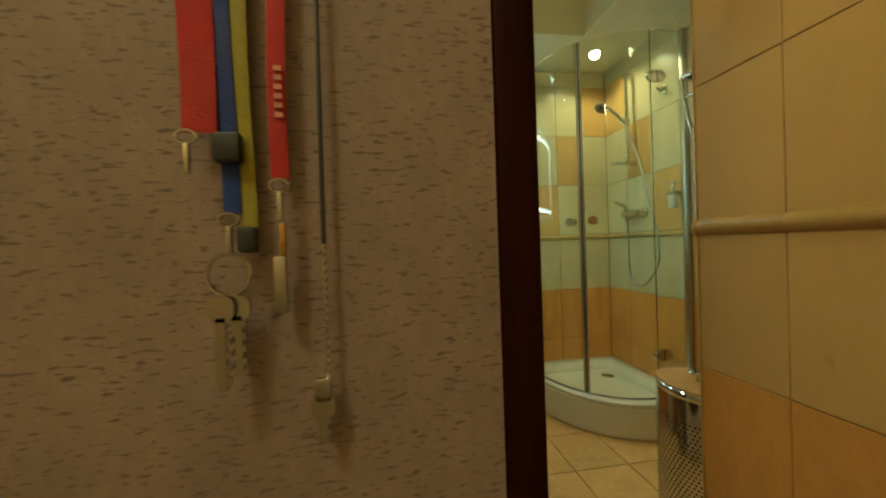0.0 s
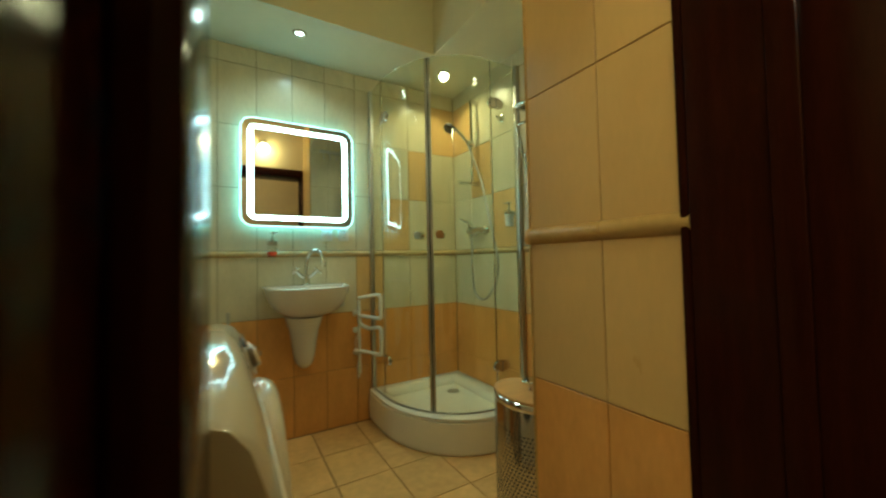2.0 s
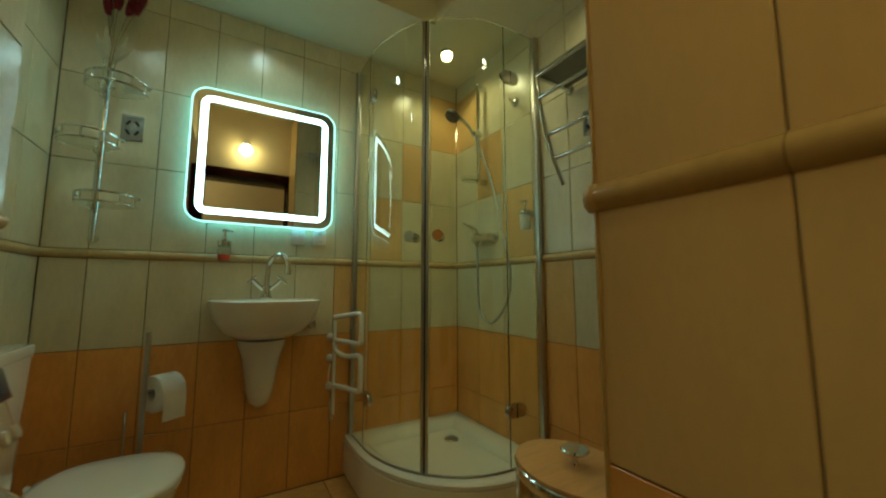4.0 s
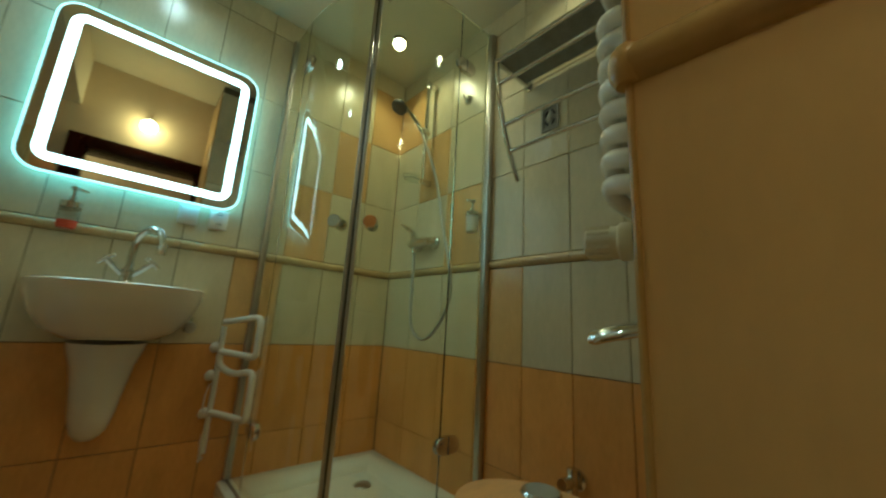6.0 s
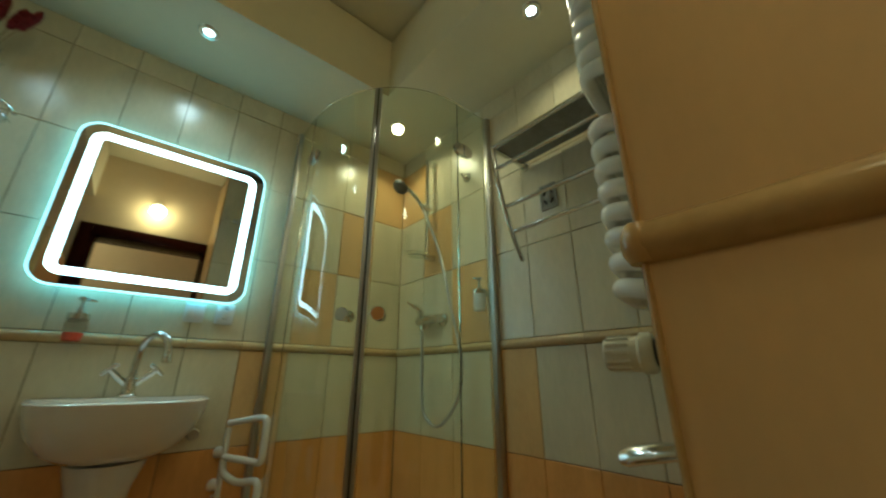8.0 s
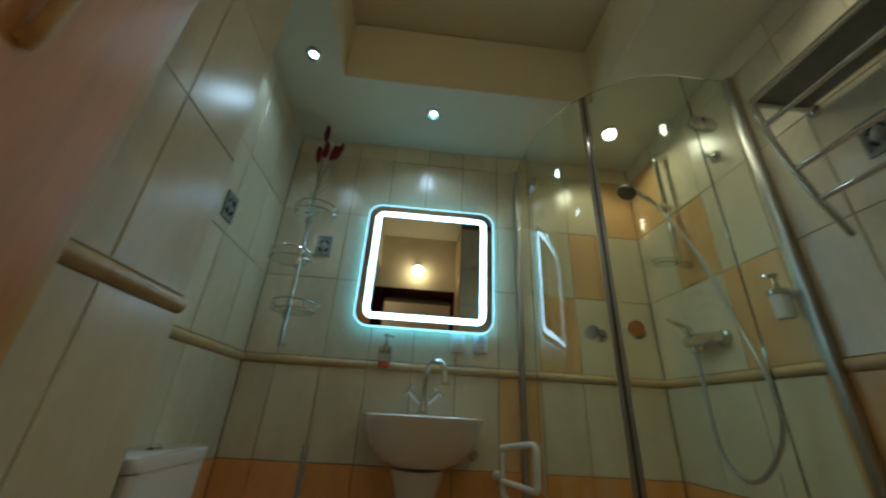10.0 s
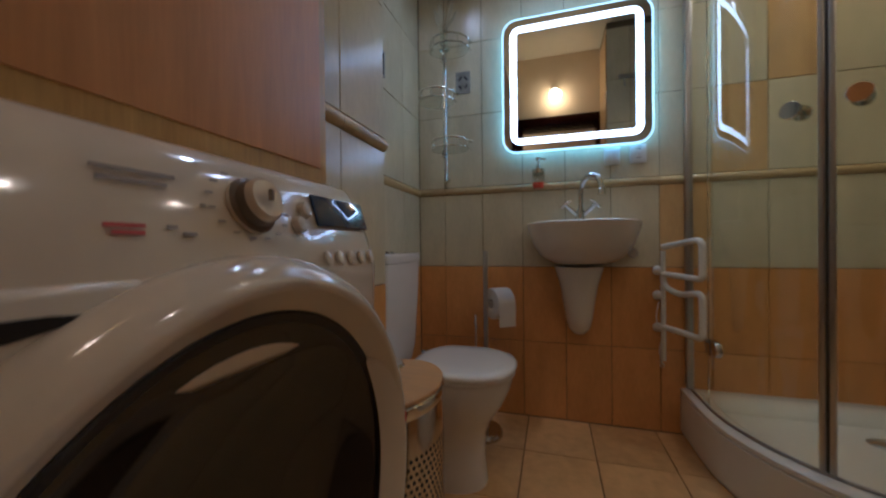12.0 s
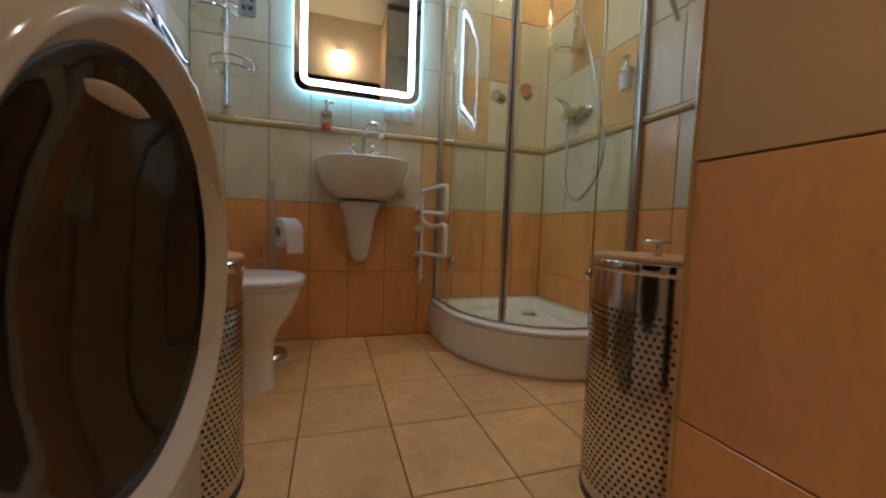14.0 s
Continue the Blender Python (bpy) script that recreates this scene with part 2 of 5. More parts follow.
def tube(bm, pts, r, seg=10, closed=False, flat=1.0):
    """A round bar along points; r may be a list."""
    pts = [Vector(p) for p in pts]
    n = len(pts)
    rs = r if isinstance(r, (list, tuple)) else [r] * n
    side = None
    rings = []
    for i, p in enumerate(pts):
        a = pts[(i - 1) % n] if (closed or i > 0) else p
        b = pts[(i + 1) % n] if (closed or i < n - 1) else p
        d = (b - a).normalized()
        if side is None:
            side = d.orthogonal().normalized()
        side = (side - d * side.dot(d)).normalized()
        up = d.cross(side)
        rings.append([bm.verts.new(p + rs[i] * (math.cos(2 * math.pi * k / seg) * side + flat * math.sin(2 * math.pi * k / seg) * up)) for k in range(seg)])
    pairs = list(zip(rings, rings[1:]))
    if closed:
        pairs.append((rings[-1], rings[0]))
    for a, b in pairs:
        for i in range(seg):
            j = (i + 1) % seg
            bm.faces.new((a[i], a[j], b[j], b[i]))
    if not closed:
        bm.faces.new(rings[0][::-1])
        bm.faces.new(rings[-1])
    return bm


def curve(pts, n=8, closed=False):
    """Points smoothed by a Catmull-Rom spline."""
    pts = [Vector(p) for p in pts]
    out = []
    m = len(pts)
    for i in range(m if closed else m - 1):
        if closed:
            p0, p1, p2, p3 = (pts[(i + k) % m] for k in (-1, 0, 1, 2))
        else:
            p0, p1, p2, p3 = pts[max(i - 1, 0)], pts[i], pts[i + 1], pts[min(i + 2, m - 1)]
        for k in range(n):
            t = k / n
            out.append(0.5 * (2 * p1 + (p2 - p0) * t + (2 * p0 - 5 * p1 + 4 * p2 - p3) * t * t + (3 * p1 - p0 - 3 * p2 + p3) * t ** 3))
    if not closed:
        out.append(pts[-1])
    return out


def prism(bm, outline, z0, z1, bevel=0.0, m=None):
    """An upright prism on a list of (x, y)."""
    m = m or Matrix.Identity(4)
    low = [bm.verts.new(m @ Vector((x, y, z0))) for x, y in outline]
    high = [bm.verts.new(m @ Vector((x, y, z1))) for x, y in outline]
    n = len(outline)
    fs = [bm.faces.new(low[::-1]), bm.faces.new(high)]
    for i in range(n):
        fs.append(bm.faces.new((low[i], low[(i + 1) % n], high[(i + 1) % n], high[i])))
    if bevel:
        edges = [e for e in fs[1].edges] + [e for e in fs[0].edges]
        bmesh.ops.bevel(bm, geom=edges, offset=bevel, segments=2, affect="EDGES", profile=0.5)
    return bm


def rounded(x0, x1, z0, z1, r, n=6):
    """The outline of a rectangle with round corners."""
    out = []
    for cx, cz, a0 in ((x1 - r, z1 - r, 0), (x0 + r, z1 - r, 90), (x0 + r, z0 + r, 180), (x1 - r, z0 + r, 270)):
        for k in range(n + 1):
            a = radians(a0 + 90 * k / n)
            out.append((cx + r * math.cos(a), cz + r * math.sin(a)))
    return out


def upright(y):
    """A pose that lays a flat outline (x, z) into the wall plane y, its height running towards the room."""
    return Matrix(((1, 0, 0, 0), (0, 0, -1, y), (0, 1, 0, 0), (0, 0, 0, 1)))


def ring_prism(bm, outer, inner, z0, z1, m):
    """A flat frame between two outlines with the same count."""
    n = len(outer)
    v = [[bm.verts.new(m @ Vector((x, y, z))) for x, y in line] for z in (z0, z1) for line in (outer, inner)]
    for i in range(n):
        j = (i + 1) % n
        bm.faces.new((v[0][i], v[0][j], v[1][j], v[1][i]))
        bm.faces.new((v[2][i], v[2][j], v[3][j], v[3][i]))
        bm.faces.new((v[0][i], v[0][j], v[2][j], v[2][i]))
        bm.faces.new((v[1][i], v[1][j], v[3][j], v[3][i]))
    return bm


# ---- shell of the bathroom and the hall ----
XL, XJ, YJ, YN = -1.757, -1.550, -0.810, -1.118    # left wall, boxed-in shaft and where the niche begins
XP, YP, YF, YH = -0.730, -1.497, -1.88, -2.105      # pillar, front wall, hall side of the front wall
ZS, ZC = 2.14, 2.46                                # dropped and raised ceiling
XN = -1.94                                         # back of the washing-machine niche
DX0, DX1, DZ = -1.425, -0.744, 1.86                 # clear door opening


def slab(name, label, x0, x1, y0, y1, z0, z1, mat):
    ob = part(name, boxed(x0, x1, y0, y1, z0, z1), mat, smooth=0)
    return tagged(ob, label, name.split("_")[0], kind="structure")


G = 0.006
wall_north = slab("wall_north", "back wall clad in cream and orange ceramic tiles", XN - 0.1, 0.1, G, 0.12, -0.02, 2.6, WALL_GROUT)
wall_east = slab("wall_east", "side wall clad in cream and orange ceramic tiles", G, 0.12, -1.55, G - 0.001, -0.02, 2.6, WALL_GROUT)
wall_west = slab("wall_west", "side wall behind the toilet clad in cream tiles", XL - 0.1, XL - G, YJ + 0.001, G - 0.001, -0.02, 2.6, WALL_GROUT)
wall_shaft = slab("wall_shaft", "boxed-in pipe shaft clad in cream tiles", XN, XJ - G, YN, YJ - G, -0.02, 2.6, WALL_GROUT)
wall_niche = slab("wall_niche", "plain yellow wall behind the washing machine", XN - 0.1, XN - 0.002, -2.0, YN - 0.001, -0.02, 2.6, WALL_PAINT)
wall_pillar = slab("wall_pillar", "short wall beside the door clad in tan tiles", XP + G, -0.03, YF + 0.002, YP - G, -0.02, 2.6, WALL_GROUT)
wall_south = slab("wall_south", "front wall of the bathroom, painted yellow", XN - 0.1, DX0 - 0.03, YH, YF, -0.02, 2.6, WALL_PAINT)
wall_south_east = slab("wall_south_east", "front wall of the bathroom beside the door", DX1 + 0.03, 0.12, YH, YF, -0.02, 2.6, WALL_PAINT)
wall_over_door = slab("wall_over_door", "yellow painted wall above the dark door frame", DX0 - 0.03, DX1 + 0.03, YH, YF, DZ + 0.03, 2.6, WALL_PAINT)
wall_corner = slab("wall_corner", "plain wall closing the corner behind the short wall", -0.031, 0.12, YF + 0.001, -1.551, -0.02, 2.6, WALL_PAINT)
floor = slab("floor", "floor laid with beige ceramic tiles", -2.9, 0.2, -3.4, 0.1, -0.1, -G, GROUT)

ceiling_bm = bmesh.new()
for x0, x1, y0, y1 in ((XN - 0.1, 0.1, -0.42, 0.1), (-0.385, 0.1, -1.56, -0.42), (XN - 0.1, -1.480, YF, -0.42)):
    box(ceiling_bm, x0, x1, y0, y1, ZS, ZC + 0.02)
tagged(part("ceiling_soffit", ceiling_bm, PLASTER, smooth=0), "dropped cream plaster ceiling with recessed lamps", "ceiling", kind="structure")
tagged(part("ceiling", boxed(XN - 0.1, 0.1, -2.0, 0.1, ZC + 0.03, ZC + 0.12), PLASTER, smooth=0), "raised cream painted ceiling", "ceiling", kind="structure")

# hall
slab("wall_hall_far", "far hall wall in yellow paint", -2.9, 0.2, -3.45, -3.35, -0.02, 2.6, WALL_PAINT)
slab("wall_hall_west", "hall side wall", -3.0, -2.9, -3.4, -2.0, -0.02, 2.6, WALL_PAINT)
slab("wall_hall_east", "hall side wall", 0.12, 0.2, -3.4, -2.0, -0.02, 2.6, WALL_PAINT)
tagged(part("ceiling_hall", boxed(-3.0, 0.2, -3.45, -2.0, 2.6, 2.7), PLASTER, smooth=0), "hall ceiling", "ceiling", kind="structure")
tagged(part("hall_cladding", boxed(-2.9, DX0 - 0.0215, YH - 0.012, YH - 0.002, 0, 2.5), CORK, smooth=0), "cork-like brown textured hall wall cladding", "wall", kind="structure")

# door frame
frame_1 = thing("door_1", "dark brown wooden door frame, doorway open", "door frame", (DX0 + DX1) / 2, (YH + YF) / 2, 0, kind="structure")
for x0, x1 in ((DX0 - 0.028, DX0), (DX1, DX1 + 0.028)):
    sub("jamb", boxed(x0, x1, YH - 0.004, YF + 0.004, 0, DZ, bevel=0.004), DARK_WOOD, frame_1)
sub("head", boxed(DX0 - 0.028, DX1 + 0.028, YH - 0.004, YF + 0.004, DZ + 0.001, DZ + 0.029, bevel=0.004), DARK_WOOD, frame_1)
for y0, y1 in ((YH - 0.015, YH - 0.005), (YF + 0.005, YF + 0.02)):
    hall = y0 < YH
    sub("casing", boxed(DX0 - 0.021 if hall else DX0 - 0.075, DX0 + (0.0035 if hall else -0.006), y0, y1, 0, DZ + 0.075, bevel=0.004), DARK_WOOD, frame_1)
    if hall:
        sub("casing", boxed(DX1 + 0.006, DX1 + 0.09, y0, y1, 0, DZ + 0.075, bevel=0.004), DARK_WOOD, frame_1)
    else:
        sub("casing", boxed(DX1 + 0.002, XP - 0.001, y0, y1, 0, DZ + 0.075, bevel=0.004), DARK_WOOD, frame_1)
    sub("casing", boxed(DX0 + (0.0045 if hall else -0.005), DX1 + (0.005 if hall else 0.001), y0, y1, DZ + 0.006, DZ + 0.075, bevel=0.004), DARK_WOOD, frame_1)
sub("stop", boxed(DX0 + 0.001, DX0 + 0.021, YH + 0.068, YF + 0.0035, 0, DZ, bevel=0.004), DARK_WOOD, frame_1)
sub("stop", boxed(DX1 - 0.012, DX1 - 0.001, YH + 0.085, YH + 0.12, 0, DZ, bevel=0.003), DARK_WOOD, frame_1)

# ---- bathroom: lit mirror ----
MX0, MX1, MZ0, MZ1 = -1.346, -0.752, 1.168, 1.751


def build_mirror():
    root = thing("led_mirror", "square rounded wall mirror with a glowing white light band, switched on", "mirror", (MX0 + MX1) / 2, 0, MZ0)
    up = upright(-0.034)
    sub("glass", prism(bmesh.new(), rounded(MX0, MX1, MZ0, MZ1, 0.062), 0, 0.005, m=up), MIRROR, root, "silvered mirror glass", smooth=30)
    b = 0.034
    o = rounded(MX0 + b, MX1 - b, MZ0 + b, MZ1 - b, 0.042)
    i = rounded(MX0 + 0.061, MX1 - 0.061, MZ0 + 0.060, MZ1 - 0.060, 0.012)
    sub("light_band", ring_prism(bmesh.new(), o, i, 0.0052, 0.0058, up), LED, root, "glowing frosted band", smooth=30)
    e = rounded(MX0 - 0.0005, MX1 + 0.0005, MZ0 - 0.0005, MZ1 + 0.0005, 0.0625)
    o2 = rounded(MX0 + 0.004, MX1 - 0.004, MZ0 + 0.004, MZ1 - 0.004, 0.058)
    sub("glass_edge", ring_prism(bmesh.new(), e, o2, 0.0002, 0.0056, up), LED_EDGE, root, "thin glowing edge of the glass", smooth=30)
    sub("backing", boxed(MX0 + 0.07, MX1 - 0.07, -0.033, -0.001, MZ0 + 0.07, MZ1 - 0.07, bevel=0.003), BRUSHED, root)
    bm = ring_prism(bmesh.new(), rounded(MX0 + 0.018, MX1 - 0.018, MZ0 + 0.018, MZ1 - 0.018, 0.05), rounded(MX0 + 0.03, MX1 - 0.03, MZ0 + 0.03, MZ1 - 0.03, 0.04), 0, 0.012, upright(-0.018))
    sub("rear_light", bm, LED_BACK, root, "bluish light strip behind the glass", smooth=30)


build_mirror()

# ---- wash basin ----


def build_basin():
    cx, rim, back = -1.030, 0.848, -0.004
    root = thing("wash_basin", "white ceramic wall-hung wash basin with a short pedestal", "basin", cx, 0, 0.38)
    n = 40

    def outline(w, front, y0):
        pts = []
        for k in range(n + 1):
            a = math.pi * k / n
            pts.append((cx + 0.957 * w * math.copysign(abs(math.cos(a)) ** 0.62, math.cos(a)), y0 - front * abs(math.sin(a)) ** 0.75))
        return pts
    bm = bmesh.new()
    layers = [(0.085, 0.14, 0.685), (0.130, 0.22, 0.691), (0.170, 0.29, 0.718), (0.201, 0.342, 0.762), (0.217, 0.368, 0.805), (0.223, 0.38, 0.832), (0.224, 0.383, 0.842), (0.220, 0.378, 0.846),
              (0.208, 0.362, 0.846), (0.198, 0.350, 0.838), (0.165, 0.300, 0.79), (0.11, 0.22, 0.745), (0.03, 0.13, 0.735)]
    rings = []
    for i, (w, fr, z) in enumerate(layers):
        y0 = back if i < 8 else back - 0.10
        fr = fr if i < 8 else fr - 0.10
        rings.append([bm.verts.new((x, y, z)) for x, y in outline(w, fr, y0)])
    for a, b in zip(rings, rings[1:]):
        for i in range(n + 1):
            j = (i + 1) % (n + 1)
            bm.faces.new((a[i], a[j], b[j], b[i]))
    bm.faces.new(rings[0][::-1])
    bm.faces.new(rings[-1])
    sub("bowl", bm, CERAMIC, root, smooth=50)
    sub("overflow_ring", lathe(bmesh.new(), [(0.0, 0), (0.010, 0), (0.010, 0.003), (0.006, 0.004), (0, 0.004)], 16, Matrix.Translation((cx, -0.335, 0.80)) @ pose(0, 0, 0, -60)), CHROME, root)
    bm = bmesh.new()
    rings = []
    for w, d, z in ((0.100, 0.168, 0.674), (0.096, 0.165, 0.655), (0.078, 0.15, 0.60), (0.066, 0.13, 0.53), (0.056, 0.115, 0.46), (0.046, 0.095, 0.415), (0.030, 0.065, 0.392), (0.012, 0.03, 0.386)):
        rings.append([bm.verts.new((cx - 0.005 + w * math.cos(math.pi * k / 20), -0.004 - d * math.sin(math.pi * k / 20) ** 0.8, z)) for k in range(21)])
    for a, b in zip(rings, rings[1:]):
        for i in range(21):
            j = (i + 1) % 21
            bm.faces.new((a[i], a[j], b[j], b[i]))
    bm.faces.new(rings[0])
    bm.faces.new(rings[-1][::-1])
    sub("pedestal", bm, CERAMIC, root, smooth=50)
    # tap
    tap = thing("basin_mixer_tap", "chrome swan-neck tap with two cross-set levers on the basin", "tap", cx - 0.002, -0.075, rim)
    x, y = cx, -0.075
    sub("base", lathe(bmesh.new(), [(0, 0), (0.024, 0), (0.024, 0.006), (0.019, 0.012), (0.017, 0.03), (0.017, 0.05), (0.013, 0.058), (0, 0.06)], 24, Matrix.Translation((x, y, rim))), CHROME, tap)
    pts = curve([(x, y, rim + 0.05), (x + 0.002, y - 0.004, rim + 0.12), (x + 0.010, y - 0.018, rim + 0.162), (x + 0.032, y - 0.055, rim + 0.186), (x + 0.056, y - 0.095, rim + 0.172), (x + 0.066, y - 0.115, rim + 0.138), (x + 0.068, y - 0.12, rim + 0.118)], 6)
    sub("spout", tube(bmesh.new(), pts, 0.0105, 14), CHROME, tap)
    sub("nozzle", lathe(bmesh.new(), [(0, 0), (0.013, 0), (0.013, 0.022), (0.010, 0.026), (0, 0.026)], 16, Matrix.Translation((x + 0.068, y - 0.121, rim + 0.098))), CHROME, tap)
    for s in (-1, 1):
        lever = sub("lever", tube(bmesh.new(), [(x + s * 0.010, y, rim + 0.034), (x + s * 0.042, y - 0.014, rim + 0.064), (x + s * 0.056, y - 0.020, rim + 0.078)], [0.008, 0.0095, 0.008], 12), CHROME, tap)
        sub("cross_handle", tube(bmesh.new(), [(x + s * 0.056 - 0.018, y - 0.020, rim + 0.078 + 0.016 * s), (x + s * 0.058, y - 0.020, rim + 0.080), (x + s * 0.056 + 0.018, y - 0.020, rim + 0.078 - 0.016 * s)], 0.0062, 10), CHROME, lever)
    # stop valve under the bowl
    v = thing("stop_valve", "chrome angle stop valve with a dark knob under the basin", "valve", -0.832, 0, 0.722)
    sub("body", tube(bmesh.new(), [(-0.832, -0.001, 0.725), (-0.832, -0.055, 0.725)], 0.012, 14), CHROME, v)
    sub("knob", tube(bmesh.new(), [(-0.832, -0.055, 0.725), (-0.832, -0.072, 0.725)], [0.019, 0.016], 12), BRUSHED, v)
    sub("outlet", tube(bmesh.new(), [(-0.832, -0.03, 0.728), (-0.832, -0.03, 0.762)], 0.008, 12), CHROME, v)


build_basin()


def build_dispenser(name, label, x, y, z, axis, liquid):
    """A wall soap dispenser: bracket, cup and pump. axis: unit step from the wall into the room."""
    ax, ay = axis
    root = thing(name, label, "soap dispenser", x, y, z)
    px, py = x + ax * 0.045, y + ay * 0.045
    sub("bracket", tube(bmesh.new(), [(x, y, z + 0.075), (px, py, z + 0.075)], [0.014, 0.010], 12), CHROME, root)
    sub("collar", lathe(bmesh.new(), [(0.0, 0.066), (0.027, 0.066), (0.027, 0.083), (0.012, 0.087), (0, 0.087)], 20, Matrix.Translation((px, py, z))), CHROME, root)
    cup = sub("cup", lathe(bmesh.new(), [(0, 0), (0.020, 0), (0.023, 0.01), (0.0245, 0.065), (0, 0.065)], 20, Matrix.Translation((px, py, z))), WHITE_PLASTIC if not liquid else CLEAR, root)
    cup.visible_shadow = False
    if liquid:
        sub("liquid", lathe(bmesh.new(), [(0, 0.003), (0.018, 0.003), (0.0205, 0.010), (0.021, 0.026), (0, 0.026)], 18, Matrix.Translation((px, py, z))), RED_SOAP, cup, "red liquid soap")
    pump = sub("pump", lathe(bmesh.new(), [(0, 0.086), (0.008, 0.086), (0.008, 0.10), (0.005, 0.102), (0.005, 0.122), (0.012, 0.123), (0.012, 0.133), (0, 0.135)], 14, Matrix.Translation((px, py, z))), CHROME, root)
    sub("nozzle", tube(bmesh.new(), [(px, py, z + 0.129), (px + 0.030 * (1 if axis[1] else ax), py + 0.03 * (0.2 if axis[1] else 0), z + 0.126)], 0.0045, 8), CHROME, pump)


build_dispenser("soap_dispenser", "clear wall soap dispenser with chrome pump and red soap", -1.196, 0, 1.005, (0, -1), True)
build_dispenser("soap_dispenser", "frosted soap dispenser with a chrome pump, on the shower wall", 0, -0.634, 1.15, (-1, 0), False)


def build_socket(x, switch):
    root = thing("light_switch" if switch else "wall_socket", "white double rocker light switch under the mirror" if switch else "white double wall socket under the mirror", "switch" if switch else "socket", x, 0, 1.094)
    up = upright(-0.001)
    sub("plate", prism(bmesh.new(), rounded(x - 0.031, x + 0.031, 1.094, 1.172, 0.006, 3), 0, 0.010, bevel=0.003, m=up), WHITE_PLASTIC, root)
    if switch:
        for dx in (-0.013, 0.013):
            sub("rocker", boxed(x + dx - 0.0115, x + dx + 0.0115, -0.015, -0.0112, 1.109, 1.157, bevel=0.0015), WHITE_PLASTIC, root)
    else:
        for dz in (-0.018, 0.018):
            cup = sub("outlet", lathe(bmesh.new(), [(0, 0), (0.014, 0), (0.0155, 0.004), (0.013, 0.005), (0.012, 0.002), (0, 0.002)], 20, Matrix.Translation((x, -0.0111, 1.133 + dz)) @ pose(0, 0, 0, 90)), WHITE_PLASTIC, root)
            # solid black dots paint the shade inside the contact holes
            for dx in (-0.005, 0.005):
                sub("contact_hole", lathe(bmesh.new(), [(0, 0), (0.0024, 0), (0.0024, 0.0008), (0, 0.0008)], 8, Matrix.Translation((x + dx, -0.0135, 1.133 + dz)) @ pose(0, 0, 0, 90)), BLACK, cup)


build_socket(-0.900, True)
build_socket(-0.802, False)

# ---- white swing towel rack beside the shower ----


def build_rack():
    root = thing("towel_rack", "white wall towel rack with four swivelling loops", "towel rack", -0.722, 0, 0.27)
    x, y = -0.722, -0.035
    sub("rod", tube(bmesh.new(), [(x, y, 0.30), (x, y, 0.735)], 0.009, 12), WHITE_ENAMEL, root)
    for z in (0.425, 0.555, 0.655):
        sub("bracket", tube(bmesh.new(), [(x - 0.012, -0.001, z), (x - 0.008, -0.016, z), (x, y, z)], [0.020, 0.016, 0.010], 14), WHITE_ENAMEL, root)
    for z0, z1 in ((0.635, 0.750), (0.425, 0.560)):
        pts = [(x, y, z1), (x + 0.040, y - 0.06, z1 + 0.012), (x + 0.075, y - 0.125, z1 + 0.022), (x + 0.083, y - 0.14, z1 + 0.012), (x + 0.085, y - 0.142, z1 - 0.012),
               (x + 0.085, y - 0.142, z0 + 0.03), (x + 0.083, y - 0.14, z0 + 0.008), (x + 0.075, y - 0.125, z0), (x + 0.040, y - 0.06, z0 + 0.004), (x, y, z0 + 0.008)]
        if z1 < 0.6:
            pts[0:1] = [(x, y, z1 + 0.075), (x + 0.006, y - 0.01, z1 + 0.035)]
        sub("loop", tube(bmesh.new(), curve(pts, 4), 0.0115, 12), WHITE_ENAMEL, root)
    coil = [(x - 0.004 + 0.006 * math.cos(k * 0.9), -0.028 + 0.006 * math.sin(k * 0.9), 0.345 - 0.0022 * k) for k in range(34)]
    sub("coiled_cord", tube(bmesh.new(), coil, 0.0024, 6), WHITE_PLASTIC, root)
    sub("cord", tube(bmesh.new(), curve([(x - 0.012, -0.02, 0.53), (x - 0.022, -0.024, 0.46), (x - 0.004, -0.03, 0.40), (x - 0.010, -0.02, 0.33), (x + 0.002, -0.026, 0.275)], 6), 0.0025, 8), WHITE_PLASTIC, root)


build_rack()

# ---- shower ----
QC, RX, RY = 0.200, 0.425, 0.485     # straight part and the two half axes of the round glass front


def quadrant(inset=0.0, n=28):
    """The tray's plan: from the back wall along the round front to the side wall."""
    rx, ry = 0.455 - inset, 0.535 - inset
    pts = [(-0.2 - rx, -0.002)]
    for k in range(n + 1):
        a = math.pi / 2 * k / n
        pts.append((-0.2 - rx * math.cos(a), -0.2 - ry * math.sin(a)))
    pts.append((-0.002, -0.2 - ry))
    return pts


